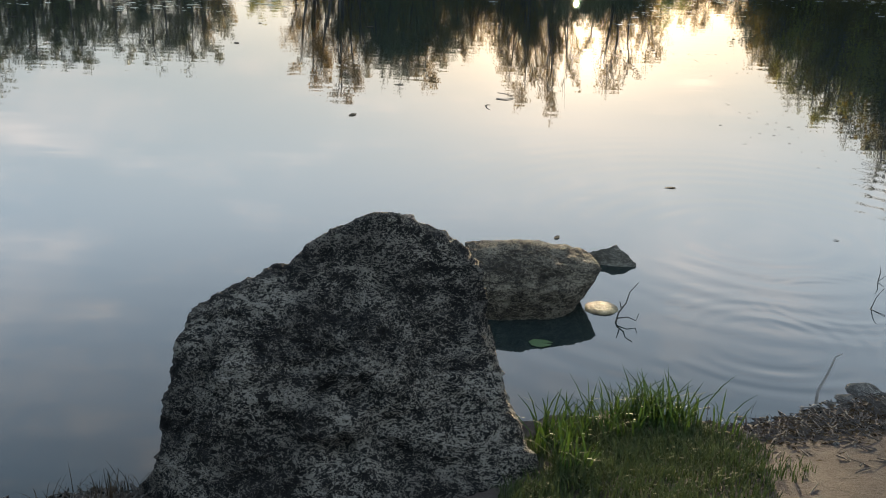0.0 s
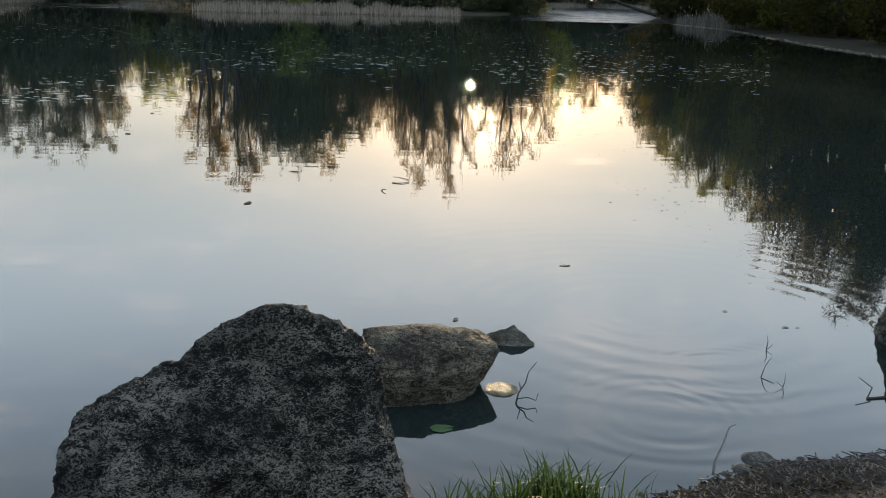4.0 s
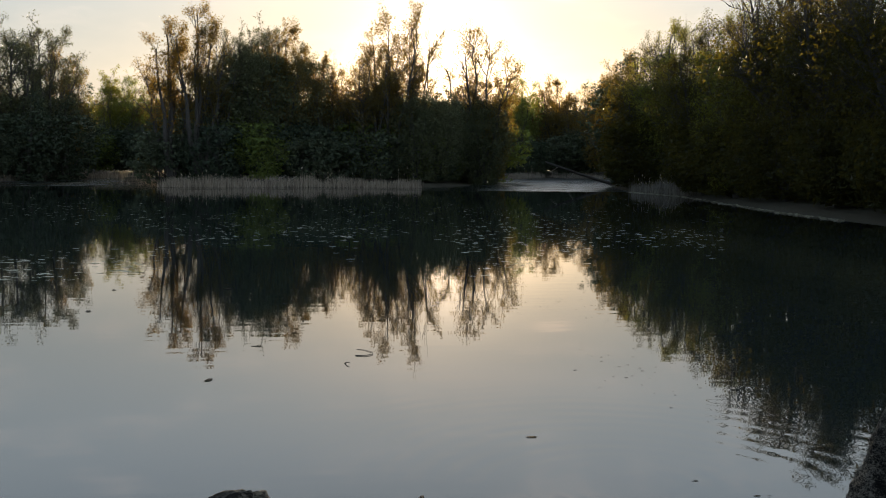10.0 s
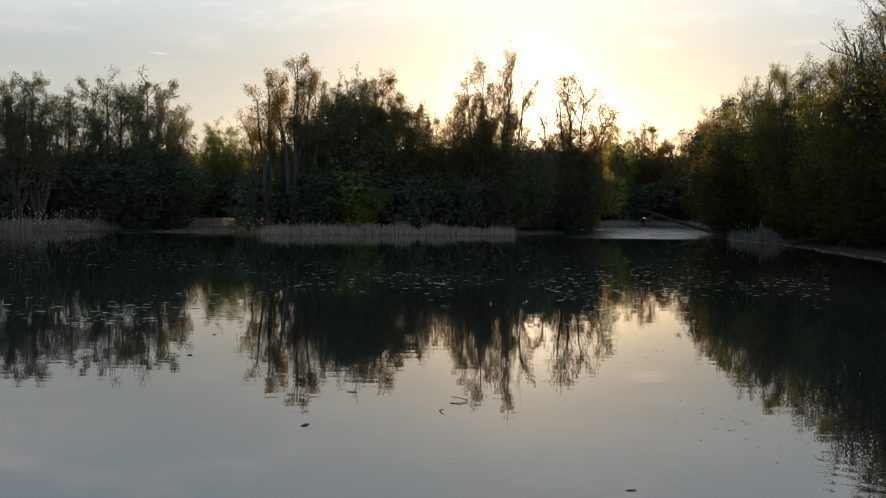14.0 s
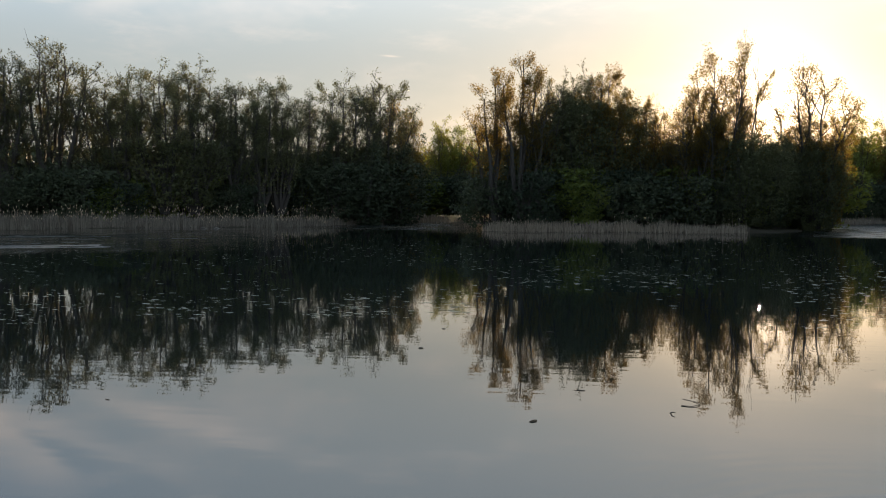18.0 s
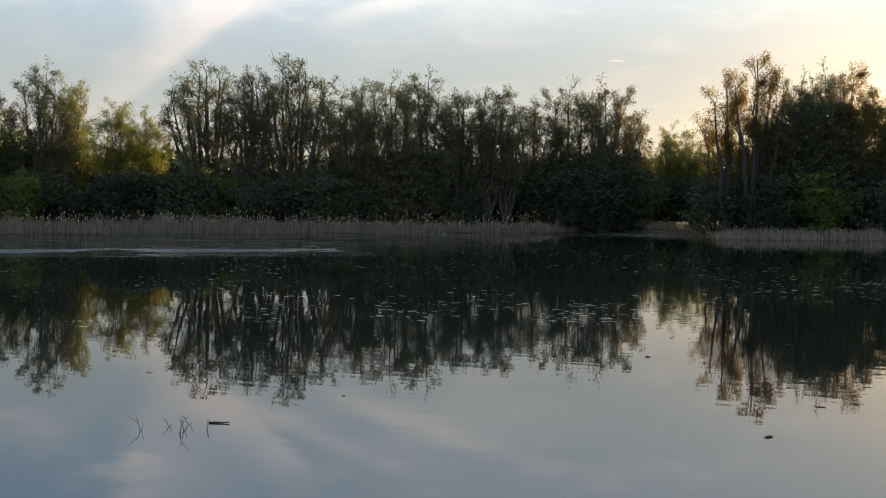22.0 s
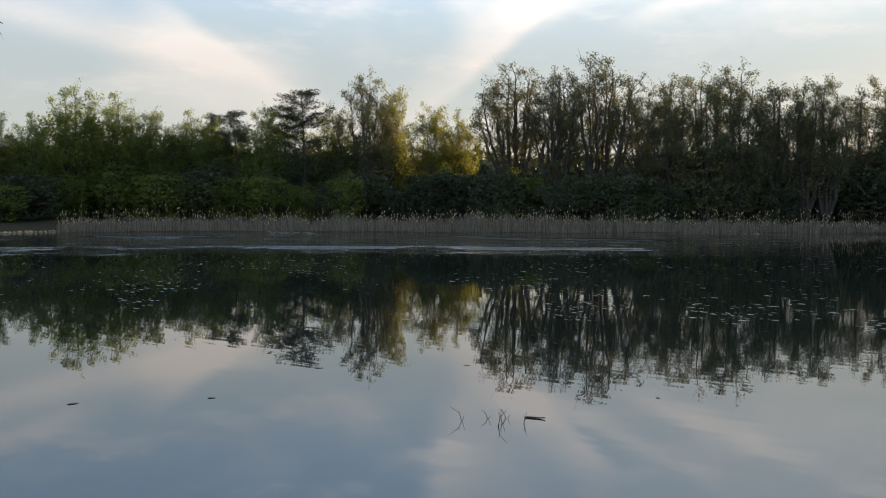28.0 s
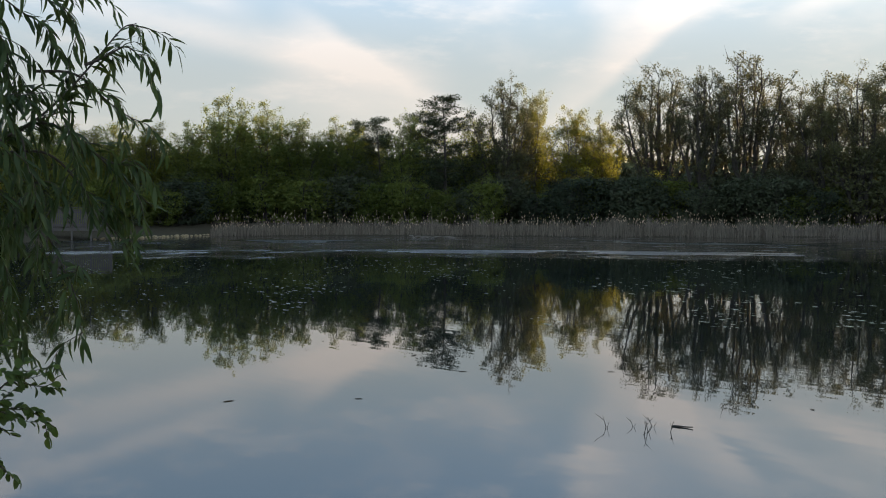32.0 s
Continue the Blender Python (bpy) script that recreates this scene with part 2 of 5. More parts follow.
# the east bank's shade is put into this darker leaf colour
LEAF_SHADED = leaf_material("shaded_willow_leaf", (0.020, 0.023, 0.011), (0.040, 0.042, 0.017), (0.17, 0.13, 0.015), 0.30)
LEAF_DARK = leaf_material("undergrowth_leaf", (0.040, 0.052, 0.040), (0.066, 0.080, 0.056), (0.05, 0.055, 0.015), 0.2)
NEEDLE = leaf_material("pine_needle", (0.034, 0.048, 0.030), (0.062, 0.075, 0.046), (0.03, 0.03, 0.01), 0.15)
LEAF_NEAR = leaf_material("near_willow_leaf", (0.026, 0.050, 0.023), (0.064, 0.096, 0.036), (0.11, 0.145, 0.03), 0.28, 0.48)
LEAF_SHRUB = leaf_material("shrub_leaf", (0.043, 0.077, 0.021), (0.077, 0.115, 0.034), (0.12, 0.17, 0.03), 0.35, 0.45)
REED = leaf_material("dry_reed", (0.115, 0.090, 0.077), (0.32, 0.265, 0.235), (0.20, 0.16, 0.12), 0.1, 0.8)
REED_HEAD = leaf_material("reed_seed_head", (0.25, 0.20, 0.165), (0.48, 0.40, 0.34), (0.30, 0.23, 0.17), 0.35, 0.9)
GRASS = leaf_material("grass_blade", (0.014, 0.030, 0.010), (0.036, 0.062, 0.018), (0.05, 0.09, 0.015), 0.30, 0.55)
TURF = leaf_material("short_turf", (0.011, 0.019, 0.008), (0.046, 0.056, 0.026), (0.05, 0.07, 0.02), 0.2, 0.7)
PAD = leaf_material("floating_leaf", (0.17, 0.19, 0.135), (0.42, 0.43, 0.35), (0.10, 0.12, 0.04), 0.1, 0.35)
PAD_GREEN = leaf_material("lily_leaf", (0.040, 0.076, 0.026), (0.050, 0.090, 0.034), (0.06, 0.11, 0.03), 0.2, 0.4)


def rock_material(name, dark, light, crust, scale=1.0, wet=0.0):
    """Weathered stone: broad stains, crusty lichen in streaks, deep grain."""
    m, N = material(name)
    v = coords(N)
    big = N.noise(v, 1.9 * scale, 5, 0.62, 0.4)
    streak = N.noise(N.mapping(v, (1.0, 1.0, 2.4), (0.25, -0.35, 0.2)), 7 * scale, 7, 0.70, 1.1)
    grain = N.noise(N.mapping(v, (1.0, 1.0, 1.9), (0.2, -0.3, 0.1)), 42 * scale, 6, 0.72, 1.8)
    tiny = N.noise(v, 130 * scale, 3, 0.7)
    wrinkle = N.noise(N.mapping(v, (1.0, 1.0, 2.0), (0.15, -0.25, 0.1)), 21 * scale, 4, 0.62, 1.4)
    wrinkle = N.math("SUBTRACT", 1.0, N.math("ABSOLUTE", N.math("MULTIPLY", N.math("SUBTRACT", wrinkle, 0.5), 7.0)))
    wrinkle = N.math("MAXIMUM", wrinkle, 0.0)
    mid = N.noise(N.mapping(v, (1.0, 1.0, 1.5), (0.3, -0.2, 0.4)), 4.6 * scale, 4, 0.6, 0.8)
    col = N.mix(N.step(streak, 0.36, 0.66), dark, light)
    patchy = N.total(N.math("MULTIPLY", grain, 0.74), N.math("MULTIPLY", wrinkle, 0.22), N.math("MULTIPLY", streak, 0.40), N.math("MULTIPLY", mid, 0.34), N.math("MULTIPLY", big, 0.15))
    col = N.mix(N.step(patchy, 0.955, 1.03, 0.0, 0.95), col, crust)
    col = N.mix(N.step(mid, 0.30, 0.46, 0.6, 0.0), col, [c * 0.6 for c in dark])
    col = N.mix(N.step(big, 0.38, 0.56, 0.5, 0.0), col, [c * 0.5 for c in dark])
    height = N.total(N.math("MULTIPLY", mid, 1.3), N.math("MULTIPLY", streak, 1.2), N.math("MULTIPLY", grain, 0.6), N.math("MULTIPLY", wrinkle, 0.22), N.math("MULTIPLY", tiny, 0.15))
    finish(N, col, 0.85 - wet, N.bump(height, 1.0, 0.065 / scale), spec=0.12)
    return m


ROCK_DARK = rock_material("dark_pitted_rock", (0.0075, 0.0066, 0.0056), (0.030, 0.0265, 0.022), (0.27, 0.242, 0.198))
ROCK_PALE = rock_material("pale_brown_rock", (0.026, 0.021, 0.015), (0.085, 0.069, 0.047), (0.25, 0.215, 0.155), 1.05)
ROCK_LIGHT = rock_material("lighter_brown_rock", (0.085, 0.074, 0.056), (0.17, 0.15, 0.115), (0.30, 0.27, 0.215), 1.6)
STONE = rock_material("shore_stone", (0.06, 0.055, 0.048), (0.14, 0.128, 0.11), (0.27, 0.25, 0.215), 4.0)
SLAB = rock_material("pale_limestone", (0.20, 0.155, 0.085), (0.36, 0.29, 0.17), (0.50, 0.42, 0.27), 3.0, 0.3)

# bare sandy soil by the water, leaf litter under the woods
EARTH, N = material("earth")
v = coords(N)
n1, n2, n3 = N.noise(v, 0.9, 5), N.noise(v, 9, 6, 0.65), N.noise(v, 60, 4, 0.7)
soil = N.mix(n2, (0.026, 0.0185, 0.0145), (0.060, 0.044, 0.035))
soil = N.mix(N.step(n3, 0.48, 0.64), soil, (0.026, 0.019, 0.014))
soil = N.mix(N.step(N.noise(v, 3.5, 4, 0.6), 0.48, 0.62), soil, N.mix(n2, (0.030, 0.023, 0.018), (0.066, 0.051, 0.041)))
wide = N.math("SUBTRACT", N.vmath("LENGTH", v, None, "Value"), 9.0)
litter = N.mix(n2, (0.030, 0.026, 0.018), (0.070, 0.060, 0.036))
col = N.mix(N.math("MINIMUM", N.math("MAXIMUM", N.math("ADD", N.math("MULTIPLY", wide, 0.2), N.math("MULTIPLY", n1, 0.5)), 0.0), 1.0), soil, litter)
finish(N, col, 0.95, N.bump(N.math("ADD", n2, N.math("MULTIPLY", n3, 0.5)), 0.8, 0.03), spec=0.2)

# still lake water: a faint swell, fine ripples, wind-ruffled lanes far out, rings that spread from the shallows
WATER, N = material("lake_water")
v = coords(N)
swell = N.noise(N.mapping(v, (0.3, 0.9, 1), (0, 0, radians(8))), 1.0, 0.5, 0.5)
ripple = N.noise(N.mapping(v, (0.9, 3.4, 1), (0, 0, radians(-6))), 1.0, 0.6, 0.5)
sp = N.add("ShaderNodeSeparateXYZ")
N.put(sp.inputs[0], v)
wx, wy, _ = sp.outputs
far = N.vmath("LENGTH", v, None, "Value")
bearing = N.math("MULTIPLY", N.math("ARCTAN2", N.math("MULTIPLY", wx, -1.0), wy), 57.29578)
lanes = N.add("ShaderNodeCombineXYZ")
N.put(lanes.inputs[0], N.math("MULTIPLY", bearing, 0.10)), N.put(lanes.inputs[1], N.math("MULTIPLY", far, 0.05))
patch = N.noise(lanes.outputs[0], 1.0, 4, 0.6)
drift = N.math("ADD", far, N.math("MULTIPLY", patch, 9.0))


def lane(d0, d1, b0, b1, lo, hi):
    f = N.math("MULTIPLY", N.step(drift, d0, d0 + 2.0), N.step(drift, d1, d1 + 2.5, 1.0, 0.0))
    f = N.math("MULTIPLY", f, N.math("MULTIPLY", N.step(bearing, b0, b0 + 6), N.step(bearing, b1 - 6, b1, 1.0, 0.0)))
    return N.math("MULTIPLY", f, N.step(patch, lo, hi))


grainy = N.add("ShaderNodeCombineXYZ")
N.put(grainy.inputs[0], N.math("MULTIPLY", bearing, 0.35)), N.put(grainy.inputs[1], N.math("MULTIPLY", far, 0.6))
grainy = N.noise(grainy.outputs[0], 1.0, 4, 0.7)
ruffle = lane(68.0, 122.0, 18, 76, 0.2, 0.6)
ruffle = N.math("MULTIPLY", ruffle, N.step(grainy, 0.45, 0.66, 0.06, 0.65))
ruffle = N.math("MAXIMUM", ruffle, N.math("MULTIPLY", lane(75.0, 81.0, 24, 74, 0.30, 0.55), N.step(grainy, 0.3, 0.55, 0.45, 1.1)))
ruffle = N.math("MAXIMUM", ruffle, N.math("MULTIPLY", lane(98.0, 108.0, 24, 74, 0.40, 0.62), N.step(grainy, 0.3, 0.6, 0.3, 0.8)))
ruffle = N.math("MAXIMUM", ruffle, N.math("MULTIPLY", lane(112.0, 140.0, -14, 14, 0.0, 0.2), N.step(grainy, 0.4, 0.7, 0.04, 0.35)))
ruffle = N.math("MAXIMUM", ruffle, N.math("MULTIPLY", lane(115.0, 215.0, -24, -7, 0.0, 0.2), N.step(grainy, 0.35, 0.6, 0.35, 1.0)))
ruffle = N.math("MAXIMUM", ruffle, N.math("MULTIPLY", lane(125.0, 190.0, 6, 20, 0.1, 0.4), N.step(grainy, 0.40, 0.65, 0.1, 0.9)))


def rings(cx, cy, wave, reach):
    d = N.math("SQRT", N.math("ADD", N.math("POWER", N.math("SUBTRACT", wx, cx), 2.0), N.math("POWER", N.math("SUBTRACT", wy, cy), 2.0)))
    d = N.math("ADD", d, N.math("MULTIPLY", swell, 0.25))
    return N.math("MULTIPLY", N.math("SINE", N.math("MULTIPLY", d, 6.2832 / wave)), N.math("MULTIPLY", N.step(d, 0.25, 0.7), N.step(d, reach * 0.3, reach, 1.0, 0.0)))


ring = N.math("MULTIPLY", N.step(N.noise(v, 0.9, 2), 0.35, 0.6, 0.15, 1.0), add_all(N.math("MULTIPLY", rings(3.2, 9.0, 0.34, 5.6), 1.25), N.math("MULTIPLY", rings(2.5, 6.75, 0.17, 1.5), 0.8), N.math("MULTIPLY", rings(3.3, 7.5, 0.14, 1.3), 0.7)))
height = add_all(N.math("MULTIPLY", swell, 0.0009), N.math("MULTIPLY", ripple, 0.0011), N.math("MULTIPLY", ring, 0.0006),
                 N.math("MULTIPLY", N.math("MULTIPLY", N.noise(v, 1.2, 3, 0.6), ruffle), 0.05))
finish(N, (0.010, 0.015, 0.014), N.math("ADD", N.math("MULTIPLY", ruffle, 0.46), 0.002), N.bump(height, 1.0, 1.0), ior=1.333)


# ---- mesh helpers ----
class Acc:
    """Collects vertices and faces of one mesh."""

    def __init__(self):
        self.v, self.f, self.n = [], [], 0

    def add(self, verts, faces):
        self.v.append(np.asarray(verts, float))
        self.f.extend(tuple(int(i) + self.n for i in f) for f in faces)
        self.n += len(verts)

    def tube(self, path, radii, sides=6):
        path = [Vector(p) for p in path]
        verts, faces = [], []
        side = Vector((0.13, 0.97, 0.2))
        for i, p in enumerate(path):
            d = (path[min(i + 1, len(path) - 1)] - path[max(i - 1, 0)]).normalized()
            a = d.cross(side)
            if a.length < 0.1:
                a = d.cross(Vector((1, 0, 0)))
            a.normalize()
            b = d.cross(a)
            for k in range(sides):
                w = 2 * math.pi * k / sides
                verts.append(p + (a * math.cos(w) + b * math.sin(w)) * radii[i])
        for i in range(len(path) - 1):
            for k in range(sides):
                k2 = (k + 1) % sides
                faces.append((i * sides + k, i * sides + k2, (i + 1) * sides + k2, (i + 1) * sides + k))
        faces.append(tuple(range(sides))[::-1])
        faces.append(tuple((len(path) - 1) * sides + k for k in range(sides)))
        self.add(verts, faces)

    def leaves(self, places, dirs, normals, length, width):
        """Many small pointed leaves, folded a little along the midrib, all at once."""
        P, D, Nn = np.asarray(places), np.asarray(dirs), np.asarray(normals)
        D = D / np.linalg.norm(D, axis=1)[:, None]
        S = np.cross(D, Nn)
        S /= np.linalg.norm(S, axis=1)[:, None] + 1e-9
        U = np.cross(S, D)
        L, W = np.broadcast_to(length, (len(P),))[:, None], np.broadcast_to(width, (len(P),))[:, None]
        a, c = P, P + D * L - U * L * 0.12
        b = P + D * L * 0.45 + S * W * 0.5 + U * W * 0.15
        d = P + D * L * 0.45 - S * W * 0.5 + U * W * 0.15
        V = np.stack([a, b, c, d], 1).reshape(-1, 3)
        i0 = self.n
        self.v.append(V)
        self.f.extend((i0 + 4 * k, i0 + 4 * k + 1, i0 + 4 * k + 2, i0 + 4 * k + 3) for k in range(len(P)))
        self.n += len(V)

    def slivers(self, places, dirs, normals, length, width):
        """Many small leaves of one face each, for foliage far off."""
        P, D, Nn = np.asarray(places), np.asarray(dirs), np.asarray(normals)
        D = D / (np.linalg.norm(D, axis=1)[:, None] + 1e-9)
        S = np.cross(D, Nn)
        S /= np.linalg.norm(S, axis=1)[:, None] + 1e-9
        L, W = np.broadcast_to(length, (len(P),))[:, None], np.broadcast_to(width, (len(P),))[:, None]
        V = np.stack([P - S * W * 0.5, P + S * W * 0.5, P + D * L], 1).reshape(-1, 3)
        i0 = self.n
        self.v.append(V)
        self.f.extend((i0 + 3 * k, i0 + 3 * k + 1, i0 + 3 * k + 2) for k in range(len(P)))
        self.n += len(V)

    def mesh(self, name, mat, smooth=False):
        me = bpy.data.meshes.new(name)
        me.from_pydata(np.concatenate(self.v) if self.v else [], [], self.f)
        me.materials.append(mat)
        if smooth:
            me.shade_smooth()
        return me


def part(name, mesh, parent, label=""):
    ob = new(name, mesh)
    ob.parent = parent
    if label:
        tagged(ob, label)
    return ob


def thing(name, label, category, group="", kind="", data=None, at=(0, 0, 0)):
    ob = tagged(new(name, data), label, category, group, kind)
    ob.location = at
    return ob


def polar(az, d, z=0.0):
    a = radians(az)
    return Vector((-math.sin(a) * d, math.cos(a) * d, z))


def unit(n, rng):
    v = rng.normal(size=(n, 3))
    return v / np.linalg.norm(v, axis=1)[:, None]


# ---- the lake and the land ----
SHORE = [(-1.5, 4.42), (-0.8, 5.0), (0.3, 5.3), (1.2, 5.5), (1.9, 5.3), (2.35, 5.5), (2.8, 5.75), (3.3, 5.84), (3.9, 5.9), (4.7, 6.1), (5.8, 6.7), (9, 8.3), (16, 13), (24, 24),
         (28, 36), (30.5, 50), (31.2, 59), (32.4, 67), (37, 93), (36.5, 107), (43, 135), (60, 190), (52, 206), (41, 186), (28, 153), (22, 130),
         (15.4, 122), (-1.3, 119.5), (-15.6, 117.5), (-19.5, 140), (-22, 172), (-29, 175), (-34, 158), (-38.5, 149), (-40.5, 137), (-43.4, 128.3), (-54.5, 116.4), (-64.9, 105.5), (-73, 93.4), (-83.4, 85.8), (-95, 73.5),
         (-107, 57), (-103, 50), (-98, 39), (-85, 18), (-55, 4), (-22, 0.5), (-8.5, 2.4), (-5, 3.5), (-3, 4.1)]


def from_shore(x, y):
    """Metres from the waterline, positive on land."""
    P = np.array(SHORE)
    Q = np.roll(P, -1, 0)
    best, inside = np.full(x.shape, 1e9), np.zeros(x.shape, bool)
    for (ax, ay), (bx, by) in zip(P, Q):
        ex, ey = bx - ax, by - ay
        t = np.clip(((x - ax) * ex + (y - ay) * ey) / (ex * ex + ey * ey), 0, 1)
        best = np.minimum(best, np.hypot(x - ax - t * ex, y - ay - t * ey))
        cross = (ay > y) != (by > y)
        with np.errstate(divide="ignore", invalid="ignore"):
            inside ^= cross & (x < (bx - ax) * (y - ay) / (by - ay if by != ay else 1e-9) + ax)
    return np.where(inside, -best, best)


def land_height(x, y):
    x, y = np.asarray(x, float), np.asarray(y, float)
    d, r = from_shore(x, y), np.hypot(x, y)
    near = np.where(d > 0, np.minimum(0.04 + 0.27 * d, 1.0 + 0.07 * d), 0.3 * d)
    near = np.minimum(near, 1.45)
    wood = np.where(d > 0, np.minimum(0.05 + 0.10 * d, 1.2), 0.2 * d)
    k = np.clip((r - 12) / 20, 0, 1)
    z = near * (1 - k) + wood * k
    lump = np.array([noise.fractal(Vector((a * 1.7, b * 1.7, 0)), 0.9, 2.1, 4) for a, b in zip(x.ravel(), y.ravel())]).reshape(x.shape)
    z = z + lump * 0.035 * np.clip(d * 2 + 0.3, 0, 1)
    return np.maximum(z, -1.5)


def ground_at(x, y):
    return float(land_height(np.array([x]), np.array([y]))[0])


angles = np.linspace(0, 2 * math.pi, 301)[:-1]
radii = np.concatenate([[0.05], np.linspace(0.6, 9, 60), np.geomspace(9.4, 260, 70), [400, 800, 1600, 3000]])
A, Rr = np.meshgrid(angles, radii)
gx, gy = -np.sin(A) * Rr, np.cos(A) * Rr
gz = land_height(gx, gy)
acc = Acc()
na, nr = len(angles), len(radii)
faces = [(i * na + k, i * na + (k + 1) % na, (i + 1) * na + (k + 1) % na, (i + 1) * na + k) for i in range(nr - 1) for k in range(na)]
faces.append(tuple(range(na))[::-1])
acc.add(np.stack([gx, gy, gz], -1).reshape(-1, 3), faces)
tagged(new("ground", acc.mesh("ground", EARTH, True)), "sandy earth bank with leaf litter under the woods", "ground", kind="structure")

acc = Acc()
W = np.array([(-180, -5), (110, -5), (110, 260), (-180, 260)])
acc.add([(x, y, 0.0) for x, y in W], [(0, 1, 2, 3)])
tagged(new("water", acc.mesh("water", WATER)), "calm lake water mirroring the evening sky and woods", "water", kind="structure")


# ---- trees ----
def bend(start, way, length, n, rng, lift=0.0, wander=0.12):
    """A growing line: starts along way, is lifted or droops, and wanders."""
    p, d, out = Vector(start), Vector(way).normalized(), [Vector(start)]
    for _ in range(n):
        d = (d + Vector(rng.normal(size=3)) * wander + Vector((0, 0, lift))).normalized()
        p = p + d * (length / n)
        out.append(p.copy())
    return out


def grow(seed, height, radius, base, widest, stems, branches, twigs, leaf_n, leaf_len, leaf_wide, puff, fork=0.05, stem_r=0.3, reach=0.16, lift=0.05, hang=0.0, bare=0.0, lump=0.3, fill=0.2, low=0.25, limb=1.0, solid=0.75):
    """A broadleaf tree: stems that fan out from a fork, branches along them, fine twigs on those, and leaves along the twigs."""
    rng = np.random.default_rng(seed)
    wood, crown = Acc(), Acc()

    def inside(u, a, q):
        """A point of the crown: u up, a round, q out from the axis."""
        env = radius * math.sqrt(max(0.02, 1 - ((u - widest) / (1.03 - widest)) ** 2)) if u > widest else radius * (0.45 + 0.55 * (u - base) / max(0.01, widest - base))
        bumpy = 1 + lump * 1.6 * noise.noise(Vector((math.cos(a) * 1.6 + seed, math.sin(a) * 1.6, u * 3.5)))
        return Vector((math.cos(a) * env * bumpy * q, math.sin(a) * env * bumpy * q, u * height))

    P, G, S = [], [], []
    turn = rng.random() * 6.283
    for s in range(stems):
        turn += 2.4 + rng.random() * 0.5
        q = math.sqrt((s + 0.3) / stems)
        tip = inside(0.95 - 0.30 * q ** 2 - 0.05 * rng.random(), turn, 0.80 * q)
        foot = Vector((math.cos(turn), math.sin(turn), 0)) * 0.25 * (stems > 2) - Vector((0, 0, 0.4))
        split = Vector((foot.x * 1.2, foot.y * 1.2, fork * height))
        knee = split.lerp(tip, 0.45) + Vector((math.cos(turn), math.sin(turn), -0.25)) * radius * 0.12 * q
        line = [foot] if fork > 0.08 else []
        for k in range(9):
            t = k / 8
            line.append(split * (1 - t) ** 2 + knee * 2 * t * (1 - t) + tip * t * t + Vector(rng.normal(size=3)) * 0.15 * (0 < k < 8))
        n = len(line) - 1
        r0 = stem_r * (0.7 + 0.5 * rng.random()) / math.sqrt(max(1.0, stems * 0.4))
        wood.tube(line, [max(0.03, r0 * (1 - 0.88 * k / n)) for k in range(n + 1)], 5)
        naked = rng.random() < bare
        for k in range(branches):
            t = low + (1.0 - low) * (k + rng.random()) / branches
            i = min(n - 1, int(t * n))
            p = line[i].lerp(line[i + 1], t * n - i)
            way = (line[i + 1] - line[i]).normalized()
            side = Vector((*rng.normal(size=2), 0)).normalized() + Vector((p.x, p.y, 0)) * (0.6 / radius)
            ln = height * (0.09 + reach * (1 - t)) * (0.55 + 0.7 * rng.random())
            br = bend(p, way * 0.75 + side * (0.55 + 0.35 * t) + Vector((0, 0, 0.12)), ln, 4, rng, lift, 0.15)
            r1 = (0.022 + 0.013 * ln) * limb
            wood.tube(br, [r1, r1 * 0.8, r1 * 0.6, r1 * 0.42, r1 * 0.2], 3)
            dead = naked and t > 0.55
            for j in range(twigs):
                u = 0.35 + 0.65 * (j + rng.random()) / twigs
                m = min(3, int(u * 4))
                p2 = br[m].lerp(br[m + 1], u * 4 - m)
                g = ((br[4] - br[0]).normalized() * 0.7 + Vector(rng.normal(size=3)) * 0.45 + Vector((0, 0, 0.35 - 0.15 * hang))) * (0.5 + 0.6 * rng.random())
                wood.slivers([p2], [g], [(0.1, 1.0, 0.2)], g.length * (1.8 if dead else 1.3), 0.055 * limb)
                if not dead:
                    P.append(tuple(p2))
                    G.append(tuple(g))
                    S.append(0.55 + 0.8 * rng.random())
    P, G, S = np.array(P), np.array(G), np.array(S)
    # the leaves sit in tufts round the twig ends; tufts differ in how well they are clothed, in patches through the crown
    weight = np.array([max(0.12, 0.6 + 1.0 * noise.noise(Vector(p) * 0.42 + Vector((seed, 0, 0)))) * (0.45 + 1.1 * max(0.0, p[2] / height)) for p in P]) * S ** 2
    pick = rng.choice(len(P), leaf_n, p=weight / weight.sum())
    off = unit(leaf_n, rng) * (rng.random(leaf_n) ** 0.45 * puff * S[pick])[:, None] * np.array((1.0, 1.0, 0.75))
    along = np.where(rng.random(leaf_n) < 0.25, rng.random(leaf_n), 0.75 + 0.3 * rng.random(leaf_n))[:, None]
    Q = P[pick] + G[pick] * along + off
    size = np.full(leaf_n, 1.0)
    if hang:
        Q[:, 2] -= rng.random(leaf_n) ** 1.6 * hang * np.clip(np.hypot(Q[:, 0], Q[:, 1]) / radius, 0, 1)
    # broad shaded foliage deep inside, with gaps left where the noise is low
    extra = []
    while len(extra) < leaf_n * fill:
        T = inside(base + (solid - base) * rng.random(), rng.random() * 6.2832, 0.15 + 0.75 * rng.random() ** 0.6)
        if noise.noise(T * 0.5) + 0.6 * noise.noise(T * 1.2) > -0.15:
            extra.append(tuple(T))
    if extra:
        Q[:len(extra)] = np.array(extra)
        size[:len(extra)] = 2.0
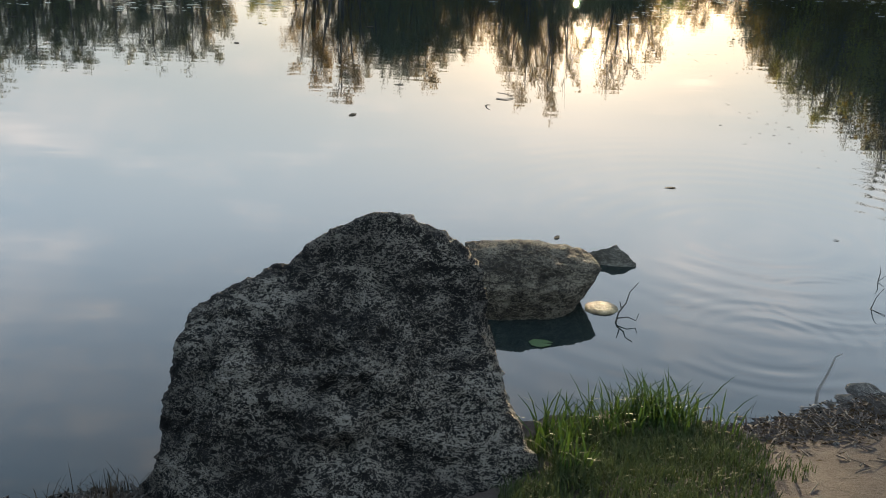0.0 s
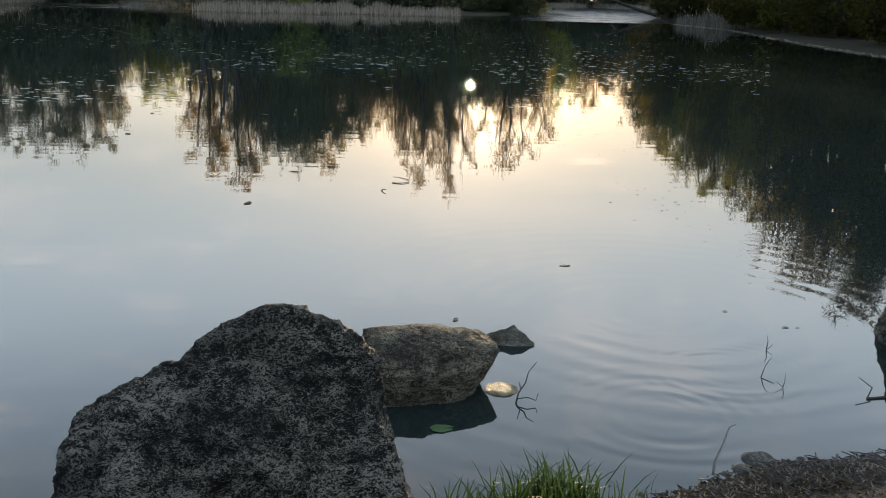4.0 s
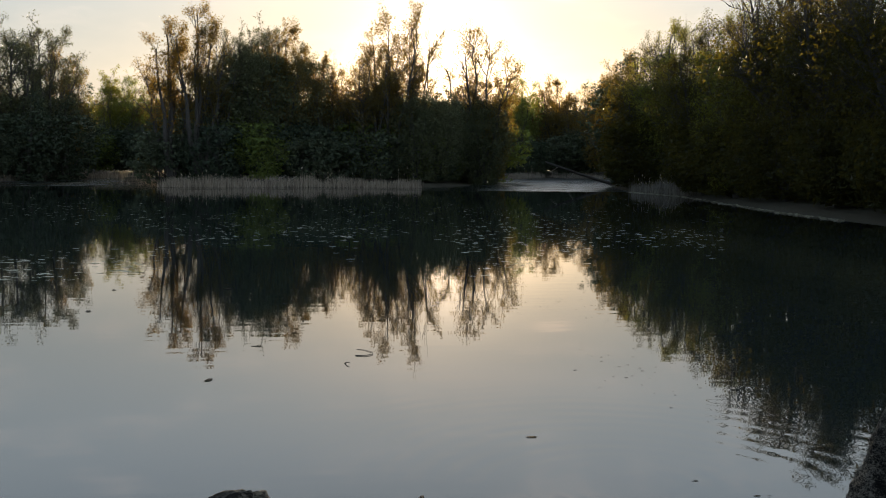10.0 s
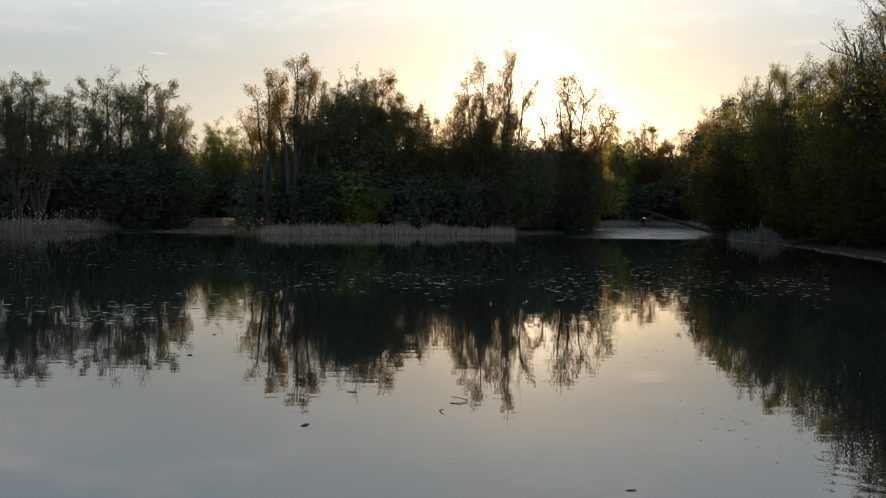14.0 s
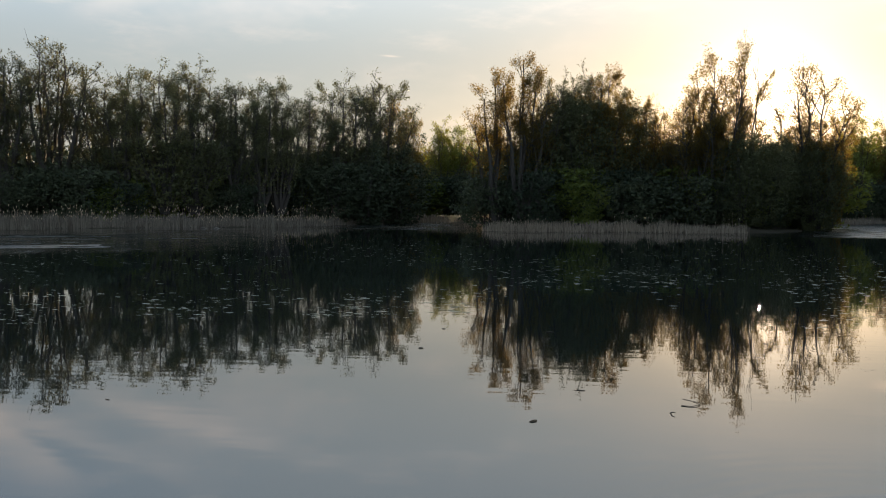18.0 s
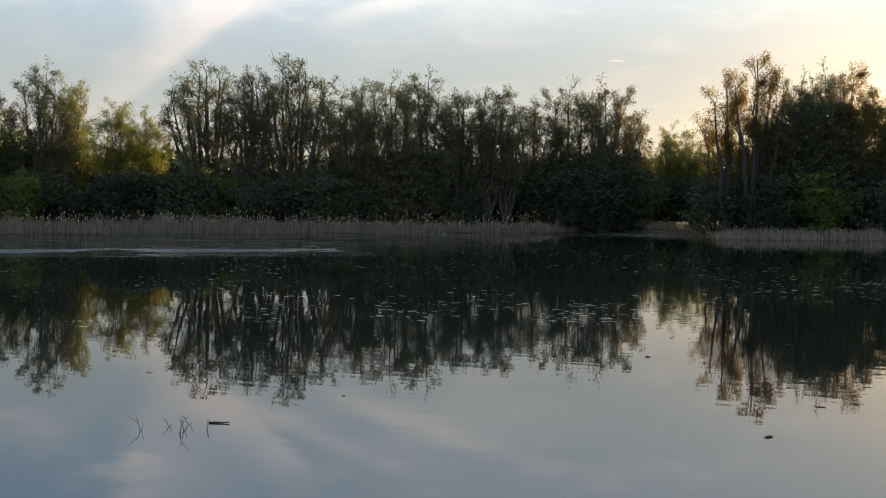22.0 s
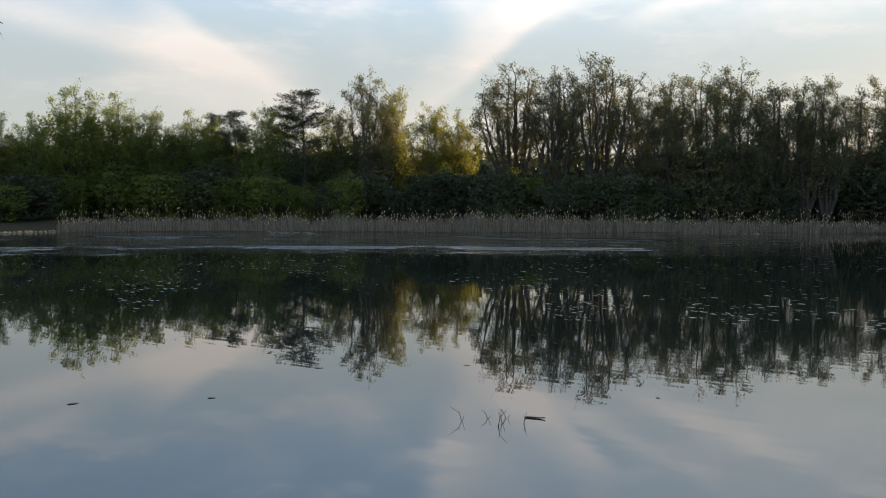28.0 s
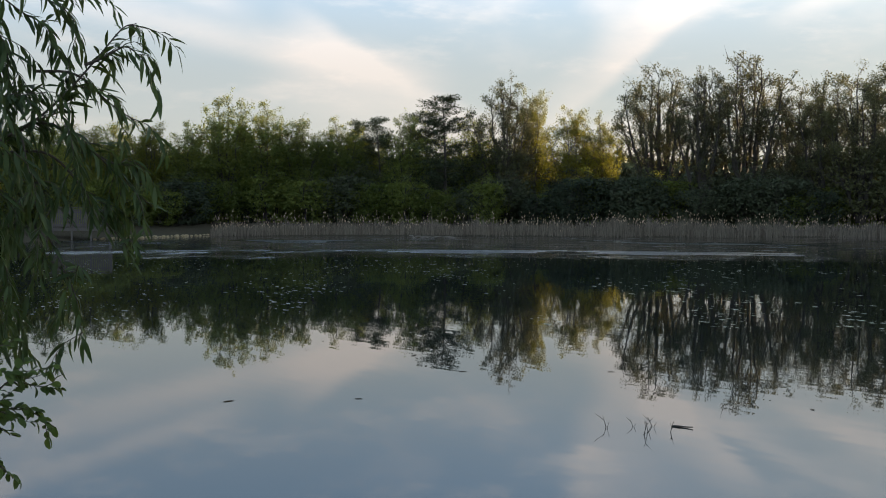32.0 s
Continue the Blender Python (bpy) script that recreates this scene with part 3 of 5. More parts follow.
    # the outline is round and lumpy: what strays past it is left out
    w = np.array([lump * 1.6 * noise.noise(Vector((x / radius * 1.3 + seed, y / radius * 1.3, z / height * 4.0))) for x, y, z in Q])
    up = np.clip((Q[:, 2] / height - widest) / (1.0 - widest), 0, 1.5)
    out = np.hypot(Q[:, 0], Q[:, 1]) / radius
    ok = (out ** 2 + up ** 2 < (1.06 + w + 0.15 * rng.random(leaf_n)) ** 2) & (Q[:, 2] > 0.25)
    Q, size = Q[ok], size[ok]
    n = len(Q)
    D = unit(n, rng)
    D[:, 2] = D[:, 2] * 0.7 - 0.2
    scale = height / np.quantile(Q[:, 2], 0.998)
    wood.v = [v * scale for v in wood.v]
    crown.slivers(Q * scale, D, unit(n, rng), leaf_len * size * (0.7 + 0.6 * rng.random(n)), leaf_wide * size * (0.7 + 0.6 * rng.random(n)))
    return wood, crown


def tree(name, label, category, grown, leaf, bark=BARK):
    wood, crown = grown
    ob = thing(name, label, category)
    part("trunk", wood.mesh("trunk", bark), ob)
    part("crown", crown.mesh("crown", leaf), ob)
    return ob


def conifer(seed, height):
    """A pine: ragged whorls of upturned branches with dense dark needles, an uneven crown."""
    rng = np.random.default_rng(seed)
    wood, crown = Acc(), Acc()
    line = bend((0, 0, -0.3), (0, 0, 1), height, 8, rng, 0.02, 0.02)
    wood.tube(line, [0.26 * (1 - 0.9 * i / 8) for i in range(9)], 6)
    P, D = [], []
    for k in range(120):
        t = 0.1 + 0.89 * rng.random() ** 0.9
        p = line[min(7, int(t * 8))].lerp(line[min(8, int(t * 8) + 1)], t * 8 % 1)
        a = rng.random() * 6.283
        ln = height * (0.06 + 0.27 * (1 - t) ** 0.75) * (0.55 + 0.6 * rng.random()) * (1 + 0.5 * noise.noise(Vector((math.cos(a) * 1.5, math.sin(a) * 1.5, t * 4 + seed))))
        br = bend(p, (math.cos(a), math.sin(a), 0.08 + 0.25 * t), ln, 4, rng, 0.07, 0.08)
        wood.tube(br, [0.03, 0.024, 0.018, 0.012, 0.006], 3)
        for q in br[2:]:
            m = 34
            P.append(np.array(q) + unit(m, rng) * rng.random((m, 1)) ** 0.6 * np.array((0.75, 0.75, 0.38)))
            D.append(np.array(br[-1] - br[0]) * 0.5 + unit(m, rng) * ln * 0.8 + np.array((0, 0, ln * 0.3)))
    P, D = np.concatenate(P), np.concatenate(D)
    crown.slivers(P, D, unit(len(P), rng), 0.34, 0.10)
    return wood, crown


H = 20.0
KINDS = {
    "fan": (grow(11, H, 6.6, 0.2, 0.66, 14, 14, 4, 21000, 0.20, 0.13, 0.62, fill=0.03, stem_r=0.95, low=0.40, reach=0.10, limb=1.3, solid=0.4), LEAF_WILLOW, "multi-stemmed grey-green willow with an airy crown", "willow tree"),
    "fan_b": (grow(12, H, 5.6, 0.2, 0.66, 10, 15, 4, 18000, 0.20, 0.13, 0.62, fill=0.04, stem_r=0.85, low=0.40, reach=0.11, limb=1.3, solid=0.45), LEAF_WILLOW, "tall open willow with many upright limbs", "willow tree"),
    "willow": (grow(21, H, 7.0, 0.1, 0.58, 10, 17, 5, 24000, 0.21, 0.14, 0.68, fill=0.16, stem_r=0.55, low=0.3, solid=0.6), LEAF_OLIVE, "broad willow with olive spring leaves before the low sun", "willow tree"),
    "willow_b": (grow(22, H, 6.6, 0.1, 0.62, 11, 17, 5, 25000, 0.20, 0.13, 0.68, fill=0.12, stem_r=0.65, low=0.3, limb=1.2, solid=0.5), LEAF_WILLOW, "upright willow with olive-green spring leaves", "willow tree"),
    "dome": (grow(31, H, 8.0, 0.02, 0.42, 9, 18, 5, 26000, 0.21, 0.14, 0.8, fill=0.35, lump=0.14, low=0.15, solid=0.85), LEAF_WILLOW, "dense dome-shaped willow standing over the reeds", "willow tree"),
    "bare": (grow(41, H, 4.6, 0.30, 0.72, 6, 12, 4, 12000, 0.19, 0.12, 0.75, stem_r=0.55, bare=0.25, fill=0.02, low=0.42, reach=0.10, limb=1.2, solid=0.5), LEAF_OLIVE, "half-bare tree with dead twigs at its top", "tree"),
    "sun": (grow(51, H, 5.8, 0.28, 0.70, 8, 13, 4, 15000, 0.19, 0.12, 0.75, stem_r=0.55, bare=0.1, fill=0.03, low=0.38, limb=1.3, solid=0.45), LEAF_OLIVE, "sparse tree with the setting sun behind its limbs", "tree"),
    "leafy": (grow(61, H, 6.6, 0.05, 0.58, 8, 17, 4, 20000, 0.22, 0.16, 0.8, fork=0.15, fill=0.25, stem_r=0.45, low=0.25, lump=0.25, solid=0.75), LEAF_GREEN, "leafy green broadleaf tree in the far wood", "tree"),
    "leafy_b": (grow(62, H, 6.2, 0.04, 0.55, 7, 18, 4, 19000, 0.22, 0.16, 0.8, fork=0.2, fill=0.25, stem_r=0.4, low=0.25, lump=0.25, solid=0.75), LEAF_GREEN, "round-crowned green tree in the far wood", "tree"),
    "gold": (grow(71, H, 5.8, 0.10, 0.60, 8, 17, 5, 20000, 0.21, 0.14, 0.72, fork=0.12, fill=0.10, stem_r=0.4, low=0.35, solid=0.6), LEAF_GOLD, "yellow-green tree catching the evening sun", "tree"),
    "weeping": (grow(81, H, 8.6, 0.04, 0.5, 10, 24, 7, 46000, 0.165, 0.085, 0.62, fork=0.2, stem_r=0.6, hang=0.9, fill=0.2, reach=0.2, lump=0.12, solid=0.75), LEAF_GOLD, "big golden-green weeping willow on the bank", "willow tree"),
    "spreading": (grow(82, H, 9.2, 0.03, 0.5, 11, 22, 7, 46000, 0.165, 0.09, 0.62, fork=0.22, stem_r=0.9, hang=0.5, fill=0.2, reach=0.2, limb=1.4, lump=0.14, solid=0.65), LEAF_SHADED, "big spreading willow, leaves darkened for shade, golden where light comes through", "willow tree"),
    "pine": (conifer(91, H), NEEDLE, "dark pine rising above the broadleaf wood", "pine tree"),
    "back": (grow(93, H, 7.5, 0.03, 0.5, 4, 10, 3, 4600, 0.36, 0.26, 1.1, fill=0.5), LEAF_DARK, "dim tree deeper in the wood", "tree"),
    "bush": (grow(95, 6.0, 4.0, 0.02, 0.35, 6, 7, 4, 5600, 0.16, 0.11, 0.6, stem_r=0.1, fill=0.4, lump=0.2, solid=0.85), LEAF_DARK, "dark rounded bush at the foot of the wood", "bush"),
    "bush_shaded": (grow(97, 6.0, 4.0, 0.02, 0.4, 6, 7, 4, 6500, 0.15, 0.095, 0.55, stem_r=0.1, fill=0.4, lump=0.2, solid=0.85), LEAF_SHADED, "olive bush with leaf colour darkened for the shaded bank", "bush"),
    "bush_b": (grow(96, 6.0, 3.6, 0.02, 0.45, 6, 7, 4, 5600, 0.16, 0.11, 0.6, stem_r=0.1, fill=0.4, lump=0.2, solid=0.85), LEAF_GREEN, "green bush at the edge of the wood", "bush"),
}
MODEL = {}
rng_place = random.Random(5)


def plant(kind, x, y, top, wide=1.0):
    """One plant of a kind, its top at a height above the lake; wide: its breadth against its height."""
    base = ground_at(x, y) - 0.05
    size = (top - base) / (6.0 if kind.startswith("bush") else H)
    m = pose(x, y, base, 0, 0, rng_place.uniform(0, 360)) @ Matrix.Diagonal((size * wide, size * wide, size, 1))
    if kind not in MODEL:
        grown, leaf, text, cat = KINDS[kind]
        MODEL[kind] = tree(cat.replace(" ", "_"), text, cat, grown, leaf)
        tagged(MODEL[kind], group="undergrowth" if "bush" in kind else "far wood")
        MODEL[kind].matrix_basis = m
        return MODEL[kind]
    ob = MODEL[kind].copy()
    scene.collection.objects.link(ob)
    for c in MODEL[kind].children:
        k = c.copy()
        scene.collection.objects.link(k)
        k.parent = ob
    ob.matrix_basis = m
    return ob


def stand(*trees):
    """Plants a stretch of the wood: kind, bearing, distance, elevation of the top, breadth."""
    for kind, a, d, e, w in trees:
        d = d + (8 if 13 < a < 47 else 0)
        p = polar(a, d)
        plant(kind, p.x, p.y, 3.07 + d * math.tan(radians(e)), w)


# west bay, leafy wood
stand(("leafy", 75, 112, 5.2, 1.0), ("leafy_b", 72.5, 114, 5.0, 1.0), ("leafy_b", 70.2, 116, 4.8, 1.0),
      ("gold", 68.0, 132, 4.7, 1.1), ("leafy", 66.4, 138, 4.75, 1.1), ("gold", 64.7, 136, 5.0, 1.1),
      ("leafy_b", 62.6, 138, 4.8, 1.1), ("leafy", 60.6, 138, 6.3, 0.9), ("leafy_b", 58.4, 138, 6.0, 1.0),
      ("leafy", 56.6, 138, 5.1, 1.1), ("leafy_b", 54.5, 138, 5.2, 1.0), ("leafy_b", 52.9, 141, 4.7, 0.9),
      ("pine", 51.9, 138, 5.3, 1.25), ("leafy", 50.4, 138, 5.4, 0.85), ("pine", 48.2, 138, 6.55, 1.4), ("pine", 49.3, 142, 5.7, 1.3), ("pine", 53.3, 142, 5.1, 1.2))
# pines and fan willows
stand(("leafy", 46.7, 136, 5.2, 1.0), ("willow_b", 44.7, 134, 7.4, 0.85), ("gold", 43.2, 137, 7.1, 0.7),
      ("gold", 40.9, 134, 5.9, 1.05), ("gold", 39.4, 134, 5.4, 0.9), ("fan", 36.2, 131, 8.0, 1.05),
      ("fan_b", 33.7, 128, 7.8, 0.95), ("fan", 31.4, 130, 8.5, 1.0), ("willow_b", 28.8, 130, 6.6, 0.9))
# willows up to the inlet
stand(("fan_b", 27.4, 128, 7.3, 0.95), ("willow_b", 25.6, 127, 7.5, 1.0), ("willow_b", 24.0, 128, 7.65, 1.0), ("fan_b", 21.9, 132, 6.75, 1.0),
      ("fan_b", 20.4, 134, 6.9, 0.9), ("fan_b", 19.3, 136, 7.0, 0.85), ("willow_b", 17.9, 144, 6.2, 1.0),
      ("willow_b", 15.6, 149, 7.1, 1.0), ("willow_b", 13.7, 153, 7.2, 0.95), ("willow", 12.5, 168, 5.9, 0.8),
      ("gold", 10.2, 192, 4.95, 0.8), ("leafy", 9.0, 194, 4.5, 0.9), ("willow", 7.6, 194, 4.4, 0.9))
# half-bare tree and dome
stand(("bare", 7.0, 126, 7.4, 0.95), ("bare", 5.5, 125, 8.45, 0.85), ("dome", 2.6, 130, 6.9, 1.0), ("sun", 4.4, 128, 7.7, 0.7),
      ("willow", 0.9, 131, 7.85, 0.8), ("dome", -0.2, 133, 6.5, 0.9), ("willow_b", 3.3, 132, 7.3, 0.6),
      ("dome", 4.3, 132, 5.6, 0.7), ("willow_b", 1.9, 134, 7.7, 0.75), ("willow", -1.4, 131, 6.1, 0.6))
# trees before the sun
stand(("sun", -2.2, 134, 5.2, 0.9), ("dome", -3.2, 134, 4.2, 0.9), ("dome", -5.0, 133, 4.7, 0.7),
      ("dome", -8.4, 136, 4.2, 0.75), ("sun", -3.8, 130, 6.7, 1.1), ("sun", -5.2, 130, 8.5, 0.9), ("sun", -6.5, 133, 9.1, 0.6),
      ("willow", -5.0, 133, 6.4, 0.55), ("sun", -10.2, 142, 7.8, 1.05), ("dome", -10.6, 140, 3.7, 0.9), ("dome", -7.8, 132, 3.9, 0.9), ("willow", -11.2, 142, 4.8, 0.6),
      ("dome", -6.6, 130, 4.4, 0.95), ("dome", -9.8, 144, 4.0, 1.0))
# channel and east bank
stand(("leafy", -12.4, 218, 4.9, 0.9), ("willow", -14.3, 222, 4.95, 1.0), ("sun", -16.0, 220, 4.5, 1.0),
      ("willow", -17.3, 204, 5.0, 0.9), ("willow", -18.2, 138, 6.3, 0.8), ("spreading", -19.9, 118, 7.0, 0.85),
      ("weeping", -21.4, 112, 7.9, 0.85), ("spreading", -23.0, 98, 8.05, 0.8), ("weeping", -24.6, 89, 8.5, 0.7),
      ("spreading", -27.3, 80, 11.2, 0.9), ("spreading", -30.2, 71, 12.0, 0.9), ("spreading", -33.5, 62, 13, 0.9),
      ("spreading", -37, 55, 13.5, 0.9))

# a second rank closes the wood behind the first
for k in range(64):
    a = 74 - k * 1.75 + rng_place.uniform(-0.5, 0.5)
    if a < -38:
        break
    if -18 < a < -11.5 or 7 < a < 11:
        d = 232 + rng_place.uniform(0, 10)
        e = 4.0
    elif a <= -18:
        d = 135 + (a + 18) * 2.2 + rng_place.uniform(0, 8)
        e = 6.0
    else:
        d = 150 + rng_place.uniform(-4, 10)
        e = np.interp(a, (-12, -10, -2.5, 0, 6, 7, 12, 14, 27, 29, 38, 40, 46, 50), (4.2, 3.4, 3.4, 4.6, 4.6, 4.0, 4.0, 3.5, 3.5, 2.3, 2.3, 3.6, 4.0, 4.4)) + rng_place.uniform(-0.35, 0.35)
    p = polar(a, d)
    plant("back", p.x, p.y, 3.07 + d * math.tan(radians(e)), 1.2)

# undergrowth along the foot of the wood
for k in range(150):
    a = 75 - k * 0.76 + rng_place.uniform(-0.3, 0.3)
    if -18 < a < -11.2:
        d, e = 213 + rng_place.uniform(0, 8), rng_place.uniform(1.2, 2.2)
    elif 7.6 < a < 12.2:
        d, e = 184 + rng_place.uniform(-2, 6), rng_place.uniform(1.6, 2.6)
    elif a <= -18:
        d, e = np.interp(-a, (18, 21.6, 24.6, 28, 33, 40), (126, 106, 88, 76, 60, 47)) + rng_place.uniform(0, 5), rng_place.uniform(1.6, 4.0)
    elif a < 7.6:
        d, e = np.interp(a, (-11.2, -8, -5, 7.6), (158, 134, 127, 124)) + rng_place.uniform(0, 5), rng_place.uniform(1.2, 2.9)
    else:
        d, e = np.interp(a, (12.2, 15, 20, 25, 32, 55, 62, 68, 75), (166, 160, 142, 134, 129, 134, 134, 121, 106)) + rng_place.uniform(0, 7), rng_place.uniform(0.9, 2.5)
    p = polar(a, d)
    # past bearing -17 the bushes take the leaf colour with shade in it
    plant("bush_shaded" if a < -17 else rng_place.choice(["bush", "bush_b", "bush_b"] if a > 44 else ["bush", "bush", "bush_b"]), p.x, p.y, 3.07 + d * math.tan(radians(e)), rng_place.uniform(0.9, 1.3))

# behind the wood: one added mass of foliage, put there to shut out the low light
rng = np.random.default_rng(9)
acc = Acc()
n = 30000
fa = np.radians(rng.uniform(-42, 80, n))
fd = np.where((np.degrees(fa) < -18), 150 + rng.random(n) * 20, np.where((np.degrees(fa) < -10) | ((np.degrees(fa) > 6.5) & (np.degrees(fa) < 12.5)), 246 + rng.random(n) * 20, 172 + rng.random(n) * 20))
lump = np.array([noise.noise(Vector((a * 14, d * 0.1, 0))) for a, d in zip(fa, fd)])
P = np.stack([-np.sin(fa) * fd, np.cos(fa) * fd, 0.4 + rng.random(n) ** 0.8 * (11 + 3 * lump) * fd / 180], 1)
acc.slivers(P, unit(n, rng), unit(n, rng), 2.0, 1.5)
thing("woodland", "added belt of foliage behind the shore trees that blocks the low sun", "woodland", kind="stuff", data=acc.mesh("woodland", LEAF_DARK))


# ---- reeds ----
def reed_bed(name, label, line, depth, height, per_metre, seed, heads=0.15):
    """A belt of dry reeds along a line of the shore: blades, stalks and seed heads."""
    rng = np.random.default_rng(seed)
    blades, tops = Acc(), Acc()
    for (ax, ay, h0), (bx, by, h1) in zip(line[:-1], line[1:]):
        L = math.hypot(bx - ax, by - ay)
        n = int(L * per_metre)
        t, q = rng.random(n), rng.random(n)
        nx, ny = -(by - ay) / L, (bx - ax) / L
        if nx * ax + ny * ay < 0:
            nx, ny = -nx, -ny
        x, y = ax + (bx - ax) * t + nx * q * depth, ay + (by - ay) * t + ny * q * depth
        clump = np.array([noise.noise(Vector((a * 0.5, b * 0.5, 3))) for a, b in zip(x, y)])
        back = rng.random(n) < heads * 0.22
        h = (h0 + (h1 - h0) * t) * height * (0.55 + 0.45 * rng.random(n) + 0.5 * clump)
        h = np.where(back, height * (0.95 + 0.45 * rng.random(n)) * (0.85 + 0.5 * clump + 0.15), h)
        lean = rng.normal(size=(n, 2)) * 0.09
        P = np.stack([x, y, np.full(n, -0.15)], 1)
        D = np.stack([lean[:, 0], lean[:, 1], np.ones(n)], 1)
        face = np.stack([-x, -y, np.zeros(n)], 1) + rng.normal(size=(n, 3)) * 20
        blades.slivers(P, D, face, h + 0.15, 0.075)
        m = back | (rng.random(n) < heads * 0.4)
        T = P[m] + D[m] * (h[m, None] + 0.05)
        tops.leaves(T, D[m] + rng.normal(size=(m.sum(), 3)) * 0.2, face[m], 0.30, 0.10)
    ob = thing(name, label, "reeds", kind="stuff")
    part("blades", blades.mesh("blades", REED), ob)
    part("seed_heads", tops.mesh("seed_heads", REED_HEAD), ob)
    return ob


reed_bed("reed_bed", "long belt of dry tan reeds along the far shore", [(-106, 57.5, 0.75), (-95.2, 73.7, 0.95), (-83.6, 86.0, 1.02), (-77, 91, 1.1), (-73.1, 93.6, 1.25), (-65.1, 105.7, 1.0), (-54.7, 116.6, 0.9), (-43.6, 128.5, 0.8), (-40.7, 137, 0.65), (-38.8, 149, 0.5), (-34.2, 158, 0.5)], 3.5, 1.9, 150, 1)
reed_bed("reed_bed", "belt of dry tan reeds below the half-bare tree", [(-16.2, 118.5, 0.8), (-13, 117.2, 0.95), (-1.3, 119.2, 0.95), (8, 120.2, 0.9), (15.2, 121.6, 0.75)], 3.0, 1.5, 100, 2, 0.03)
reed_bed("reed_bed", "small clump of dry reeds by the channel", [(36.3, 107, 0.8), (36.9, 98, 1.0), (36.7, 92, 0.7)], 1.6, 1.7, 70, 3, 0.05)
reed_bed("reed_bed", "dim dry reeds at the end of the inlet", [(-34.5, 158, 0.6), (-29, 175, 0.8), (-21.8, 172, 0.8)], 4.0, 2.0, 60, 4, 0.05)
reed_bed("reed_bed", "dim dry reeds at the end of the channel", [(40.8, 186, 0.6), (52, 206.5, 0.8), (60, 190, 0.6)], 5.0, 1.8, 60, 5, 0.02)


# ---- rocks ----
def hull_radius(points, centre):
    bm = bmesh.new()
    for p in points:
        bm.verts.new(Vector(p) - Vector(centre))
    bmesh.ops.convex_hull(bm, input=bm.verts)
    planes = []
    for f in bm.faces:
        f.normal_update()
        n = f.normal.copy()
        d = n.dot(f.verts[0].co)
        if d < 0:
            n, d = -n, -d
        planes.append((*n, d))
    bm.free()
    return np.array(planes)


def boulder(name, label, bodies, centre, mat, level=6, rough=0.05, soft=40.0, seed=0, kind="", category="rock", dents=()):
    """A rock: one or two blunt convex bodies round one centre, worn round, then lumps, pits and grain."""
    bm = bmesh.new()
    bmesh.ops.create_icosphere(bm, subdivisions=level, radius=1.0)
    dirs = np.array([v.co.normalized() for v in bm.verts])
    r = np.zeros(len(dirs))
    for pts in bodies:
        pl = hull_radius(pts, centre)
        inv = np.maximum(dirs @ pl[:, :3].T, 1e-4) / pl[:, 3]
        rb = 1.0 / (np.power(np.power(inv, soft).sum(1), 1.0 / soft))
        r = np.power(np.power(r, 16) + np.power(rb, 16), 1 / 16)
    for v, d, q in zip(bm.verts, dirs, r):
        p = Vector(d) * q
        s = p + Vector((seed * 7.3, 0, 0))
        e = s + noise.noise_vector(s * 3.0) * 0.12
        k = noise.fractal(e * 1.7, 1.0, 2.0, 2) * 0.4 + 0.2 - abs(noise.noise(Vector((e.x * 3.4, e.y * 3.4, e.z * 6.0)))) * 0.6
        k += 0.14 - abs(noise.noise(Vector((e.x * 9, e.y * 9, e.z * 15)))) * 0.30 + noise.fractal(Vector((e.x * 19, e.y * 19, e.z * 30)), 0.7, 2.1, 2) * 0.2
        k -= abs(noise.noise(Vector((e.x * 36, e.y * 36, e.z * 55)))) * 0.14
        k -= max(0.0, noise.noise(s * 3.1 + Vector((9, 2, 5))) - 0.36) * 1.7
        k += noise.noise(Vector((e.x * 5.2, e.y * 5.2, e.z * 6.5)) + Vector((3, 8, 1))) * 0.22
        for at, wide, deep in dents:
            h = (p + Vector(centre) - Vector(at)).length / wide
            k -= deep * math.exp(-h * h * (1.4 + noise.noise(s * 9)))
        v.co = p * (1 + rough * k / max(q, 0.2))
    me = bpy.data.meshes.new(name)
    bm.to_mesh(me)
    bm.free()
    me.materials.append(mat)
    me.shade_smooth()
    return thing(name, label, category, kind=kind, data=me, at=centre)


